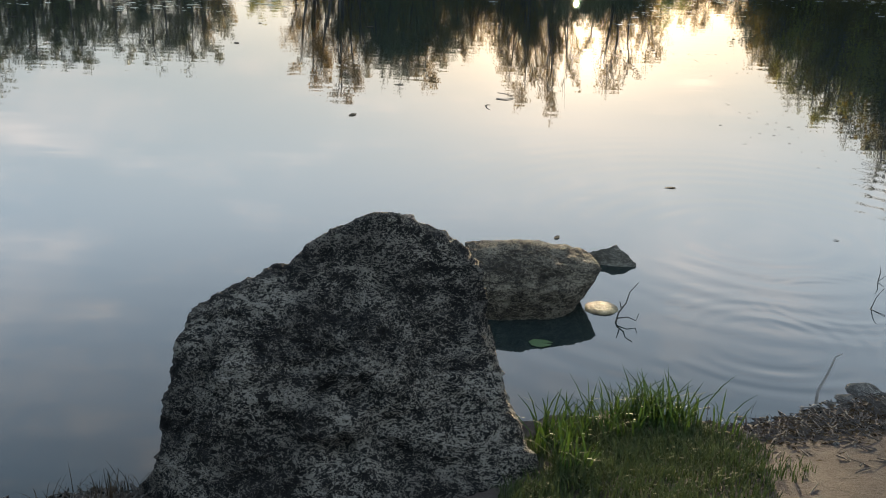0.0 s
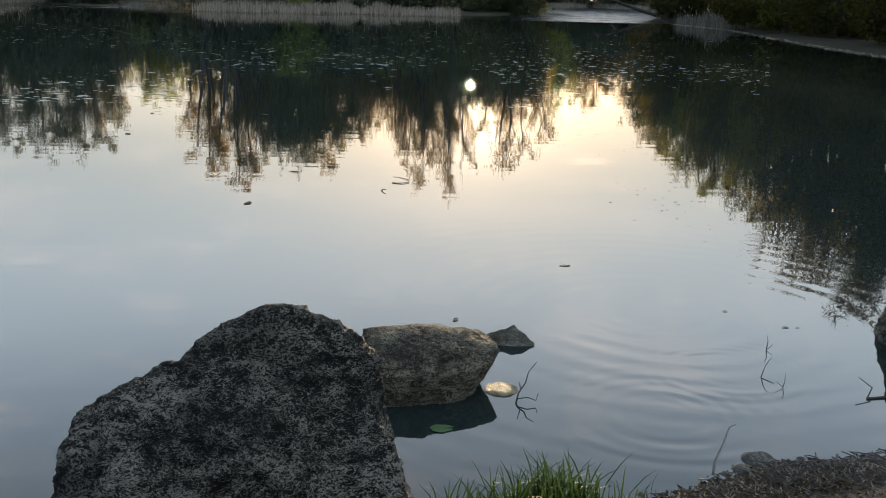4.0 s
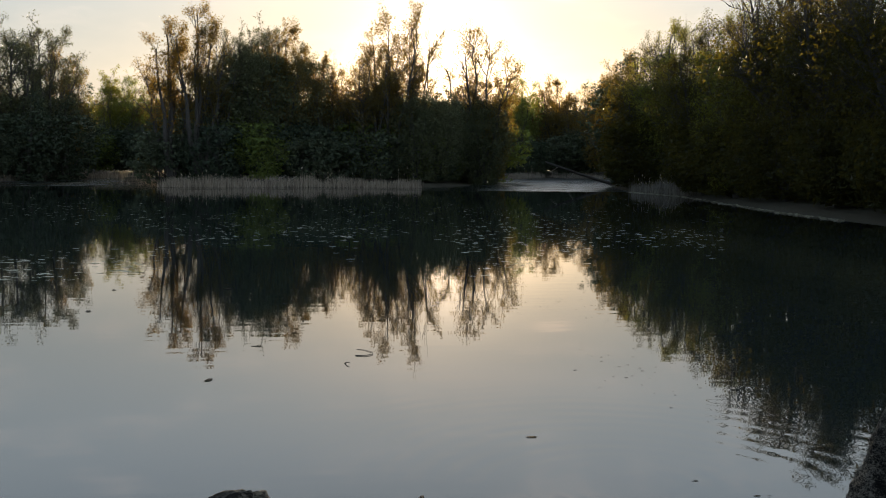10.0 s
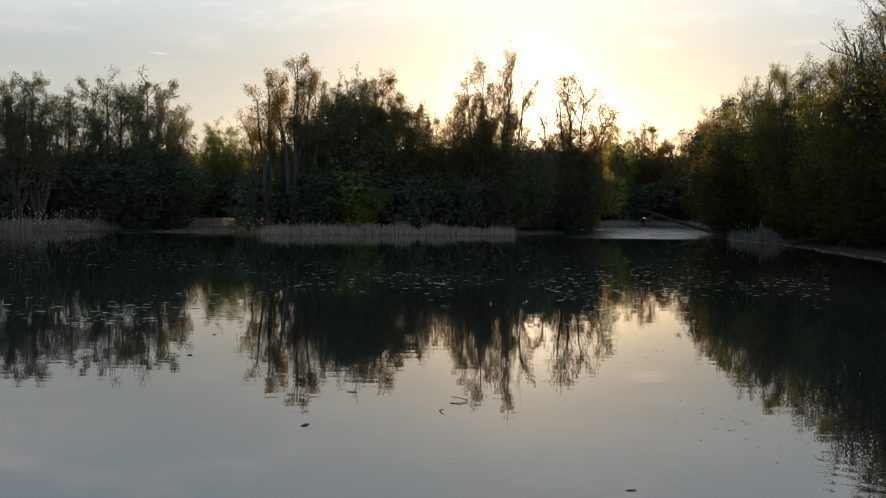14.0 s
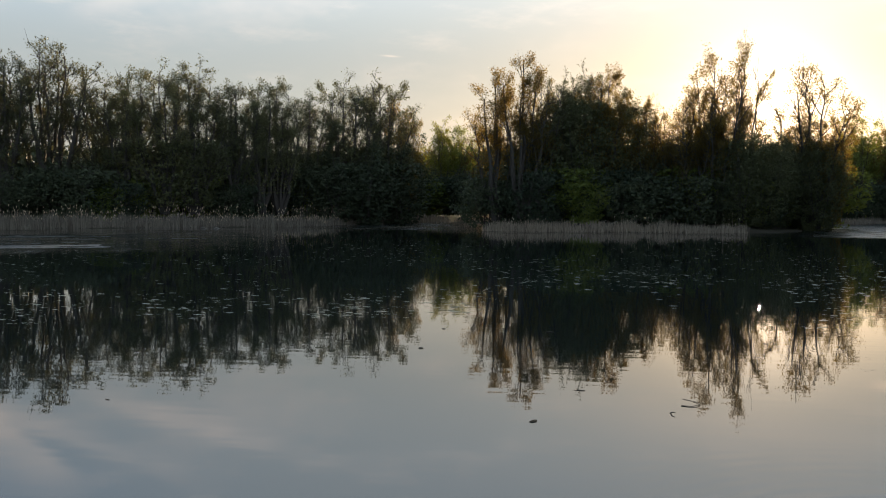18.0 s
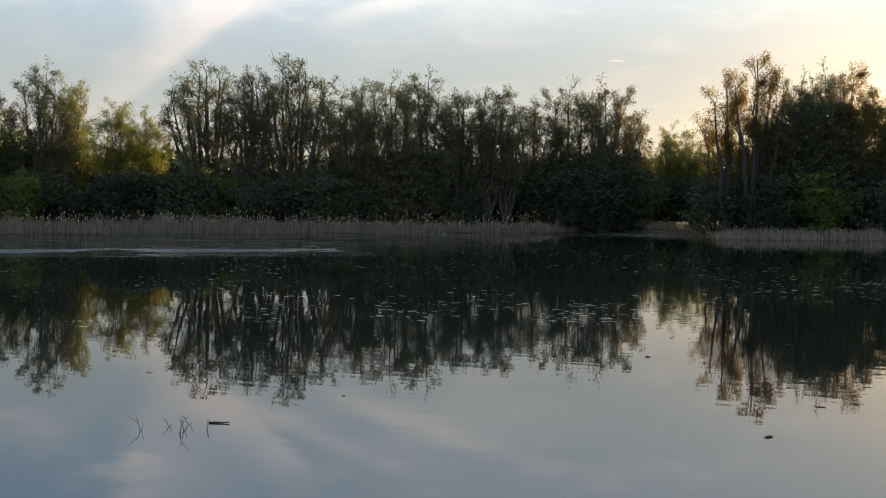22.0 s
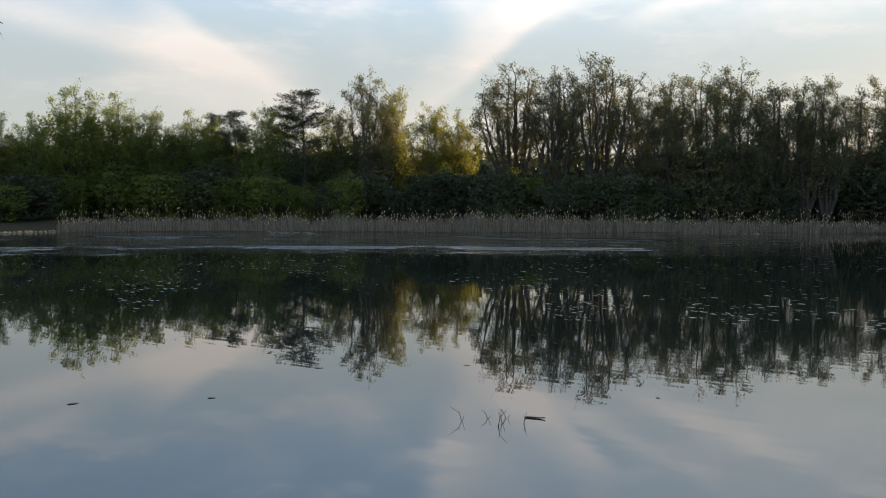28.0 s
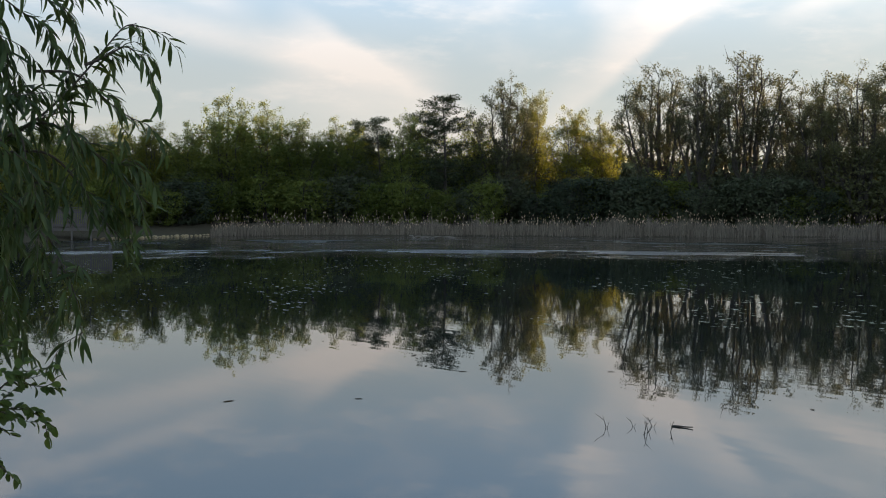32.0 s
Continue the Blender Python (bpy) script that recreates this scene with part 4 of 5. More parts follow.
# hollows in the big boulder: place, width, depth
DENTS = [((-0.37, 4.08, 0.50), 0.10, 3.4), ((-0.38, 4.32, 0.68), 0.12, 2.2), ((-0.51, 4.30, 0.74), 0.09, 1.2), ((-0.24, 4.12, 0.60), 0.12, 0.9), ((-0.08, 4.15, 0.66), 0.12, 0.8),
         ((-0.78, 4.10, 0.50), 0.22, 0.9), ((0.12, 4.05, 0.45), 0.12, 0.7), ((-0.62, 4.55, 0.92), 0.16, 0.5), ((0.05, 4.75, 0.95), 0.2, 0.5)]
boulder("boulder", "large dark pitted boulder with pale lichen crust on the bank",
        [[(-1.32, 4.85, 0.85), (-1.22, 5.15, 0.83), (-0.92, 5.3, 0.94), (-0.66, 5.4, 1.09), (0.2, 5.3, 0.95), (0.3, 4.95, 0.80), (0.43, 4.55, 0.62), (0.64, 4.1, 0.2), (0.74, 3.9, -0.1),
          (-1.50, 4.45, -0.1), (-1.30, 4.3, 0.3), (-0.6, 3.55, 0.15), (0.2, 3.45, 0.05), (0.5, 3.5, -0.1), (0.4, 5.9, -0.3), (-1.4, 5.8, -0.3), (-1.02, 4.42, 0.82), (-0.42, 4.3, 0.78)],
         [(-0.61, 5.3, 1.19), (-0.5, 5.4, 1.25), (-0.24, 5.4, 1.31), (-0.08, 5.42, 1.18), (0.20, 5.4, 1.10), (0.29, 5.2, 1.02), (-0.3, 5.75, 1.05), (-0.9, 5.2, 0.95), (0.34, 4.8, 0.0), (-0.95, 4.45, 0.0), (0.3, 5.9, -0.2), (-0.8, 5.9, -0.2), (-0.3, 4.2, -0.2)]],
        (-0.42, 4.95, 0.35), ROCK_DARK, 8, 0.095, 60, 1,
        dents=DENTS)
boulder("boulder", "square grey-brown boulder standing in the shallows",
        [[(0.28, 7.75, 0.33), (0.75, 7.85, 0.34), (1.25, 7.7, 0.33), (1.32, 7.45, 0.25), (1.2, 7.1, 0.2), (1.02, 6.98, 0.22), (0.42, 6.92, 0.24), (0.36, 7.05, 0.33), (0.85, 7.15, 0.34),
          (0.2, 6.95, -0.4), (0.80, 6.95, -0.4), (1.0, 7.6, -0.4), (0.2, 8.0, -0.4), (1.34, 7.3, 0.30), (0.6, 7.5, 0.40), (0.3, 7.3, 0.36)]], (0.75, 7.35, 0.0), ROCK_PALE, 7, 0.055, 50, 2)
boulder("rock", "small rock breaking the water behind the boulder", [[(1.20, 8.3, 0.02), (1.36, 8.32, 0.06), (1.52, 8.34, 0.08), (1.64, 8.34, 0.135), (1.68, 8.28, 0.11), (1.80, 8.2, 0.01), (1.76, 8.15, -0.1), (1.26, 8.2, -0.05), (1.5, 8.5, -0.1), (1.3, 8.4, -0.15), (1.60, 8.12, -0.08)]], (1.56, 8.27, 0.0), ROCK_LIGHT, 6, 0.07, 60, 3)
boulder("boulder", "tall brown boulder at the edge of the water", [[(5.03, 8.0, 0.0), (5.2, 8.1, 0.7), (5.3, 8.2, 1.0), (5.9, 8.3, 1.1), (6.2, 8.0, 0.6), (6.2, 7.6, -0.2), (5.2, 7.6, -0.3), (5.1, 8.6, -0.3), (6.1, 8.8, -0.3), (5.0, 8.1, 0.1)]], (5.6, 8.1, 0.3), ROCK_DARK, 6, 0.07, 40, 4)
boulder("flat_stone", "pale yellowish flat stone just breaking the surface", [[(1.14, 7.12, 0.006), (1.34, 7.02, 0.008), (1.53, 7.14, 0.007), (1.54, 7.32, 0.010), (1.36, 7.40, 0.012), (1.18, 7.32, 0.010), (1.34, 7.2, 0.018), (1.34, 7.2, -0.04)]], (1.34, 7.2, -0.006), SLAB, 4, 0.012, 14, 5, category="stone")


# ---- near bank: grass, litter, twigs, stones ----
DEAD_LEAF = leaf_material("dead_leaf", (0.016, 0.012, 0.009), (0.068, 0.047, 0.032), (0.08, 0.05, 0.02), 0.1, 0.8)
def blade_tuft(name, label, spots, height, width, mat, seed, kind="stuff"):
    """Curved grass blades, each three joints long. spots: x, y, radius, count."""
    rng = np.random.default_rng(seed)
    acc = Acc()
    for cx, cy, rad, n in spots:
        a, r = rng.random(n) * 6.283, rad * np.sqrt(rng.random(n))
        x, y = cx + np.cos(a) * r, cy + np.sin(a) * r
        z = land_height(x, y) - 0.01
        z = np.maximum(z, -0.02)
        h = height * (0.45 + 0.75 * rng.random(n))
        w = width * (0.7 + 0.6 * rng.random(n))
        b = rng.random(n) * 6.283
        lean = (0.12 + 0.75 * rng.random(n) ** 1.5) * h
        ox, oy = np.cos(b), np.sin(b)
        sx, sy = -oy, ox
        rows = []
        for t in (0.0, 0.4, 0.75):
            px, py, pz = x + ox * lean * t * t, y + oy * lean * t * t, z + h * (t - 0.22 * t * t)
            k = w * (1 - 0.55 * t) * 0.5
            rows += [np.stack([px - sx * k, py - sy * k, pz], 1), np.stack([px + sx * k, py + sy * k, pz], 1)]
        rows.append(np.stack([x + ox * lean, y + oy * lean, z + h * 0.78], 1))
        V = np.stack(rows, 1).reshape(-1, 3)
        i0 = acc.n
        acc.v.append(V)
        acc.n += len(V)
        for k in range(n):
            o = i0 + 7 * k
            acc.f += [(o, o + 1, o + 3, o + 2), (o + 2, o + 3, o + 5, o + 4), (o + 4, o + 5, o + 6)]
    return thing(name, label, "grass", kind=kind, data=acc.mesh(name, mat))


blade_tuft("grass_tuft", "fresh green long grass at the water's edge", [(0.70, 4.95, 0.10, 24), (0.80, 4.75, 0.10, 26), (0.98, 5.1, 0.14, 35), (1.18, 5.2, 0.11, 80), (1.38, 5.22, 0.10, 95), (1.52, 5.2, 0.09, 40), (1.0, 4.92, 0.2, 50), (1.3, 5.0, 0.2, 50), (0.68, 4.6, 0.1, 24), (1.70, 5.08, 0.1, 14), (0.74, 4.4, 0.12, 24), (0.66, 4.85, 0.05, 14), (0.72, 4.25, 0.1, 20), (1.3, 5.28, 0.05, 30)], 0.31, 0.012, GRASS, 31)
blade_tuft("turf", "short dark trodden turf beside the boulder", [(0.9, 4.6, 0.42, 2300), (1.25, 4.8, 0.42, 2600), (1.6, 4.85, 0.3, 1000), (1.2, 4.2, 0.5, 2600), (0.85, 3.9, 0.45, 2200), (1.5, 4.4, 0.3, 700), (1.78, 4.5, 0.25, 160), (0.8, 4.3, 0.15, 500), (1.1, 4.5, 0.12, 400), (1.45, 4.7, 0.12, 350), (0.7, 4.15, 0.14, 500), (0.5, 3.95, 0.16, 600), (0.55, 3.7, 0.25, 900), (0.9, 4.9, 0.2, 500)], 0.09, 0.006, TURF, 32)
blade_tuft("dry_grass", "dark dead stalks along the bank by the boulder", [(-1.58, 4.45, 0.14, 90), (-1.75, 4.35, 0.2, 60), (2.0, 5.35, 0.3, 30)], 0.16, 0.005, DEAD_LEAF, 33)


def rod(acc, line, r0, r1, sides=5):
    n = len(line)
    acc.tube(line, [r0 + (r1 - r0) * i / (n - 1) for i in range(n)], sides)


def twig(name, label, lines, r=0.008, mat=TWIG, group=""):
    """A dead twig with its side shoots. lines: polylines in metres."""
    ob = thing(name, label, "twig", group)
    for i, line in enumerate(lines):
        acc = Acc()
        rod(acc, line, r if i == 0 else r * 0.65, r * 0.35)
        part("stem" if i == 0 else "shoot", acc.mesh("stem", mat, True), ob)
    return ob


twig("twig", "thin forked dead twig sticking out of the water", [[(1.40, 6.92, -0.03), (1.44, 7.0, 0.06), (1.5, 7.05, 0.12), (1.53, 7.1, 0.19), (1.60, 7.15, 0.25)], [(1.42, 6.96, 0.03), (1.5, 6.94, 0.05), (1.56, 6.92, 0.03), (1.58, 6.94, 0.08)], [(1.46, 7.02, 0.09), (1.44, 7.0, 0.15)]])
twig("twig", "upright pale broken stick at the shore", [[(2.46, 5.62, -0.04), (2.47, 5.64, 0.14), (2.52, 5.66, 0.25), (2.56, 5.68, 0.36), (2.6, 5.68, 0.38)], [(2.47, 5.63, 0.05), (2.42, 5.6, 0.04), (2.36, 5.62, 0.03)]], 0.012, DEADWOOD)
twig("twig", "thin stick leaning out of the shallows", [[(3.53, 7.38, -0.03), (3.58, 7.41, 0.09), (3.64, 7.43, 0.16)], [(3.53, 7.38, 0.0), (3.59, 7.24, 0.005)]], 0.005)
twig("twig", "curved twig floating on the open water", [[(0.95, 15.75, 0.005), (1.1, 15.7, 0.01), (1.22, 15.8, 0.012), (1.24, 15.98, 0.01), (1.12, 16.2, 0.006), (1.0, 16.3, 0.004)]], 0.008)
twig("twig", "short dark stick poking from the water", [[(0.74, 15.2, -0.02), (0.78, 15.1, 0.03), (0.82, 15.05, 0.035)]], 0.012)
twig("twig", "dead stick lying in the shallows by the tall boulder", [[(4.2, 6.9, 0.005), (4.7, 6.95, 0.012), (5.2, 7.0, 0.01)], [(4.2, 6.9, 0.0), (4.28, 6.98, 0.06), (4.2, 7.05, 0.12)]], 0.011)
twig("twig", "thin stalk rising from the shallows", [[(3.62, 7.15, -0.02), (3.64, 7.16, 0.06), (3.64, 7.17, 0.12)], [(3.62, 7.15, 0.01), (3.57, 7.17, 0.05)]], 0.004)
twig("twig", "small forked stalk in the shallows", [[(3.85, 8.0, -0.02), (3.87, 8.02, 0.08), (3.86, 8.03, 0.13)], [(3.86, 8.0, 0.01), (3.92, 8.02, 0.05)]], 0.005)
rng = np.random.default_rng(8)
for k, (x, y) in enumerate([(-9.15, 10.95), (-8.95, 11.3), (-8.75, 11.5), (-8.62, 11.2), (-8.55, 11.0), (-8.4, 11.4)]):
    tall = (0.20, 0.12, 0.15, 0.18, 0.24, 0.16)[k]
    lean = rng.normal(size=2) * 0.08
    twig("twig", "bare dead twig standing in the open water", [[(x, y, -0.05), (x + lean[0] * 0.4, y, tall * 0.5), (x + lean[0], y + lean[1], tall)],
         [(x + lean[0] * 0.4, y, tall * 0.5), (x + lean[0] * 0.4 - 0.07, y + 0.05, tall * 0.8)], [(x, y, 0.0), (x + 0.08, y - 0.05, tall * 0.55)]], 0.006, group="drowned twigs")

acc = Acc()
rod(acc, [(-8.6, 11.73, 0.008), (-8.5, 11.77, 0.012), (-8.4, 11.80, 0.012), (-8.32, 11.83, 0.02)], 0.014, 0.008, 8)
thing("driftwood", "short dark piece of driftwood floating on the lake", "driftwood", data=acc.mesh("driftwood", BARK, True))


def stick_litter(name, label, spots, seed, length, r):
    rng = np.random.default_rng(seed)
    acc = Acc()
    for cx, cy, rx, ry, n in spots:
        for _ in range(n):
            x, y = cx + rng.normal() * rx, cy + rng.normal() * ry
            if y < 3.2 or from_shore(np.array([x]), np.array([y]))[0] < -0.12:
                continue
            z = max(ground_at(x, y), 0.0) + r
            a, ln = rng.random() * 6.283, length * (0.3 + rng.random())
            d = Vector((math.cos(a), math.sin(a), rng.normal() * 0.12)) * ln * 0.5
            p = Vector((x, y, z))
            acc.tube([p - d, p + Vector((0, 0, r)), p + d], [r, r * 0.9, r * 0.5], 4)
    return thing(name, label, "litter", kind="stuff", data=acc.mesh(name, TWIG))


stick_litter("twig_litter", "broken twigs and dead reed washed up along the bank", [(2.5, 5.3, 0.4, 0.14, 560), (3.1, 5.5, 0.35, 0.18, 620), (3.7, 5.55, 0.35, 0.2, 450), (2.0, 5.15, 0.2, 0.1, 140), (2.6, 4.8, 0.5, 0.3, 60), (-1.65, 4.42, 0.16, 0.1, 260), (-2.1, 4.3, 0.3, 0.1, 90)], 41, 0.12, 0.005)
acc = Acc()
rng = np.random.default_rng(42)
n = 2600
x, y = 2.7 + rng.normal(size=n) * 0.6, 5.3 + rng.normal(size=n) * 0.2
ok = from_shore(x, y) > -0.1
x, y = x[ok], y[ok]
z = np.maximum(land_height(x, y), 0.0) + 0.008
D = unit(len(x), rng)
D[:, 2] *= 0.25
up = unit(len(x), rng) * 0.5
up[:, 2] = 1
acc.leaves(np.stack([x, y, z], 1), D, up, 0.038, 0.02)
thing("leaf_litter", "brown dead leaves in the drift line of the shore", "litter", kind="stuff", data=acc.mesh("leaf_litter", DEAD_LEAF))

for k, (x, y, s, flat) in enumerate([(2.60, 5.72, 0.09, 0.3), (2.74, 5.80, 0.12, 0.35), (2.90, 5.93, 0.16, 0.4), (3.2, 5.92, 0.05, 0.7), (2.45, 5.68, 0.07, 0.3), (2.28, 5.55, 0.05, 0.4), (3.05, 5.85, 0.06, 0.4),
                                     (2.1, 5.5, 0.05, 0.6), (1.95, 5.5, 0.06, 0.5), (2.7, 5.7, 0.06, 0.5), (1.78, 5.62, 0.05, 0.5), (2.9, 5.2, 0.03, 0.7), (2.3, 4.9, 0.025, 0.7), (2.75, 4.75, 0.03, 0.7)]):
    z = max(ground_at(x, y), -0.02)
    pts = [(x + s * math.cos(a) * f, y + s * math.sin(a) * f, z + s * flat * u) for a, f, u in ((0.2, 1, 0.1), (1.1, 0.8, 0.2), (2.0, 1, 0), (3.2, 0.9, 0.3), (4.1, 1, 0), (5.2, 0.95, 0.15), (0.7, 0.45, 1), (2.6, 0.5, 0.9), (4.6, 0.5, 0.8), (1, 0.6, -0.6), (3, 0.6, -0.6), (5, 0.6, -0.6))]
    tagged(boulder("stone", "small grey stone on the wet edge of the bank", [pts], (x, y, z + s * flat * 0.15), STONE, 3, 0.02, 20, k + 10, category="stone"), group="shore stones")

boulder("rock", "grey rock on the bank below the willow shrub", [[(-7.3, 2.3, 0.2), (-7.6, 2.5, 0.6), (-8.1, 2.3, 0.95), (-8.6, 2.2, 0.95), (-8.8, 1.6, 0.6), (-7.4, 1.6, 0.5), (-7.3, 2.6, -0.3), (-8.8, 2.8, -0.3), (-8, 1.2, 0.0)]], (-8.0, 2.0, 0.3), ROCK_DARK, 5, 0.05, 30, 77)


# ---- floating leaves and flecks ----
def disc_leaf(n, notch=0.0):
    v = [(0, 0, 0.004)]
    for k in range(n):
        a = notch + (2 * math.pi - 2 * notch) * k / (n - 1)
        r = 1 + 0.08 * math.sin(3 * a + 1) + 0.05 * math.sin(7 * a)
        v.append((r * math.cos(a), r * 0.78 * math.sin(a), 0.01 * math.sin(2 * a)))
    return np.array(v), [(0, k, k + 1) for k in range(1, n)]


def flecks(name, label, x, y, size, mat, seed, tilt=0.0):
    rng = np.random.default_rng(seed)
    n = len(x)
    k = 6
    a = rng.random(n) * 6.283
    V = np.zeros((n, k, 3))
    for i in range(k):
        w = a + 2 * math.pi * i / k
        rr = size * (0.7 + 0.5 * rng.random(n))
        V[:, i, 0], V[:, i, 1] = x + np.cos(w) * rr, y + np.sin(w) * rr * 0.4
        V[:, i, 2] = 0.006 + size * tilt * (rng.random(n)) * (i < 3)
    acc = Acc()
    acc.v, acc.n = [V.reshape(-1, 3)], n * k
    acc.f = [tuple(range(j * k, j * k + k)) for j in range(n)]
    return thing(name, label, "floating leaves", kind="stuff", data=acc.mesh(name, mat))


rng = np.random.default_rng(51)
n = 15000
fa, fd = rng.uniform(-24, 78, n), 1 / rng.uniform(1 / 92, 1 / 27, n)
density = np.array([noise.fractal(Vector((p * 0.11, q * 0.055, 1)), 0.8, 2.0, 4) for p, q in zip(fa, fd)])
keep = density + rng.random(n) * 0.7 > 0.25 + 0.75 * np.clip((42 - fd) / 12, 0, 1)
fa, fd = np.radians(fa[keep]), fd[keep]
flecks("floating_leaves", "pale leaves and seed fluff drifting on the lake", -np.sin(fa) * fd, np.cos(fa) * fd, 0.04 + 0.13 * rng.random(len(fa)) ** 3, PAD, 52, 0.02)
n = 900
fx, fy = rng.uniform(3.5, 13, n), rng.uniform(8.5, 22, n)
m = np.array([noise.fractal(Vector((p * 0.4, q * 0.25, 5)), 0.8, 2.0, 3) for p, q in zip(fx, fy)]) + rng.random(n) * 0.4 > 0.1
flecks("duckweed_flecks", "green-brown flecks of weed under the willows' reflection", fx[m], fy[m], 0.014 + 0.02 * rng.random(m.sum()), DEAD_LEAF, 53, 0.1)
n = 800
t = rng.random(n)
line = np.array([(30.6, 52), (31.2, 59), (32.4, 67), (37, 93), (36.5, 106)])
q = t * 4
i = np.minimum(q.astype(int), 3)
lx = line[i, 0] + (line[i + 1, 0] - line[i, 0]) * (q - i) - rng.random(n) * 0.8
ly = line[i, 1] + (line[i + 1, 1] - line[i, 1]) * (q - i)
FOAM = leaf_material("pale_scum", (0.13, 0.125, 0.11), (0.30, 0.29, 0.26), (0.06, 0.06, 0.05), 0.05, 0.7)
flecks("shore_scum", "pale line of drift along the wooded shore", lx, ly, 0.10 + 0.16 * rng.random(n), FOAM, 54, 0.3)

verts, faces = disc_leaf(14, 0.15)
acc = Acc()
acc.add(verts * 0.085, faces)
lily = thing("lily_leaf", "flat green water-lily leaf beside the boulder", "leaf", data=acc.mesh("lily_leaf", PAD_GREEN, True), at=(0.80, 6.52, 0.006))
acc = Acc()
acc.add(verts * np.array([1.0, 0.55, 1.5]), faces)
drift_mesh = acc.mesh("floating_leaf", DEAD_LEAF, True)
strew = random.Random(23)
SPOTS = [(2.66, 10.8, 0.066), (1.18, 8.92, 0.054), (1.12, 7.55, 0.03), (0.95, 7.9, 0.024), (-14.4, 7.9, 0.1), (-13.2, 9.6, 0.07), (3.9, 9.1, 0.03), (4.3, 8.6, 0.036)]
while len(SPOTS) < 34:
    x, y = strew.uniform(-22, 0), strew.uniform(12, 25)
    SPOTS.append((x, y, strew.uniform(0.04, 0.10) * (0.6 + y / 30)))
for x, y, size in SPOTS:
    ob = thing("floating_leaf", "dark dead leaf floating on the still water", "leaf", "floating leaves", data=drift_mesh)
    ob.matrix_basis = pose(x, y, 0.006, 0, 0, strew.uniform(0, 180)) @ Matrix.Scale(size, 4)


# ---- far shore: deck, fallen log, dead branches ----
def deck(az, d):
    """A timber lookout on posts over the water, with a slatted parapet."""
    ob = thing("lookout_deck", "weathered grey timber lookout deck on posts over the water", "deck")
    ob.matrix_basis = pose(*polar(az, d), 0, 0, az)

    def box(name, x0, y0, z0, x1, y1, z1):
        bm = bmesh.new()
        bmesh.ops.create_cube(bm, size=1.0)
        for v in bm.verts:
            v.co = Vector(((x0 + x1) / 2 + v.co.x * (x1 - x0), (y0 + y1) / 2 + v.co.y * (y1 - y0), (z0 + z1) / 2 + v.co.z * (z1 - z0)))
        bmesh.ops.bevel(bm, geom=bm.edges[:], offset=0.012, segments=1, affect="EDGES")
        me = bpy.data.meshes.new(name)
        bm.to_mesh(me)
        bm.free()
        me.materials.append(PLANK)
        return part(name, me, ob)
    for x in (-2.7, -0.9, 0.9, 2.7):
        box("post", x - 0.09, -0.09, -1.0, x + 0.09, 0.09, 3.2)
        box("post", x - 0.09, 2.8, -1.0, x + 0.09, 3.0, 1.15)
    box("beam", -2.95, -0.16, 0.95, 2.95, -0.10, 1.17)
    for k in range(12):
        box("deck_board", -2.95, -0.2 + k * 0.28, 1.175, 2.95, 0.06 + k * 0.28, 1.215)
    for k in range(34):
        box("slat", -2.85 + k * 0.17, -0.13, 1.3, -2.73 + k * 0.17, -0.10, 3.1)
    box("top_rail", -2.95, -0.2, 3.2, 2.95, 0.1, 3.27)
    box("rail", -2.9, -0.099, 1.45, 2.9, -0.05, 1.6)
    box("rail", -2.9, -0.099, 2.7, 2.9, -0.05, 2.85)
    return ob


deck(68.3, 105)

acc = Acc()
rod(acc, [(44.5, 139, 0.3), (41, 137, 1.1), (37, 135, 2.2), (33.5, 134, 3.3)], 0.26, 0.1, 8)
log = thing("fallen_log", "fallen bare trunk leaning out over the channel", "log", data=None)
part("trunk", acc.mesh("trunk", BARK, True), log)
for a, b in (((38, 135.5, 1.9), (36.5, 134.6, 0.5)), ((35.5, 134.6, 2.7), (34.3, 134.2, 1.9)), ((40.4, 136.7, 1.2), (39, 136, 0.2))):
    acc = Acc()
    rod(acc, [a, (Vector(a) + Vector(b)) / 2 + Vector((0.2, 0, 0.1)), b], 0.07, 0.03)
    part("branch", acc.mesh("branch", DEADWOOD, True), log)

rng = np.random.default_rng(61)
for cx, cy, n, s, text in ((-84.0, 71.5, 7, 1.6, "pale dead branches lying at the foot of the reeds"), (-81.5, 74, 5, 1.3, "pale drift branches caught before the reeds"), (27.5, 151, 8, 2.4, "dark dead branches trailing into the channel"), (-3.5, 124.5, 7, 2.2, "broken pale stems leaning over the reeds"), (-48, 114.5, 4, 1.0, "drift branch caught in the reed belt")):
    ob = thing("dead_branches", text, "branches")
    for k in range(n):
        acc = Acc()
        p = Vector((cx + rng.normal() * s * 0.6, cy + rng.normal() * 0.4, -0.1))
        a = rng.random() * 6.283
        rise = 0.15 if "lying" in text or "drift" in text else 0.6
        q = p + Vector((math.cos(a) * s, math.sin(a) * s * 0.5, rise * s * (0.3 + rng.random())))
        rod(acc, [p, p.lerp(q, 0.5) + Vector((0, 0, 0.15)), q], 0.09, 0.03)
        part("branch", acc.mesh("branch", DEADWOOD, True), ob)

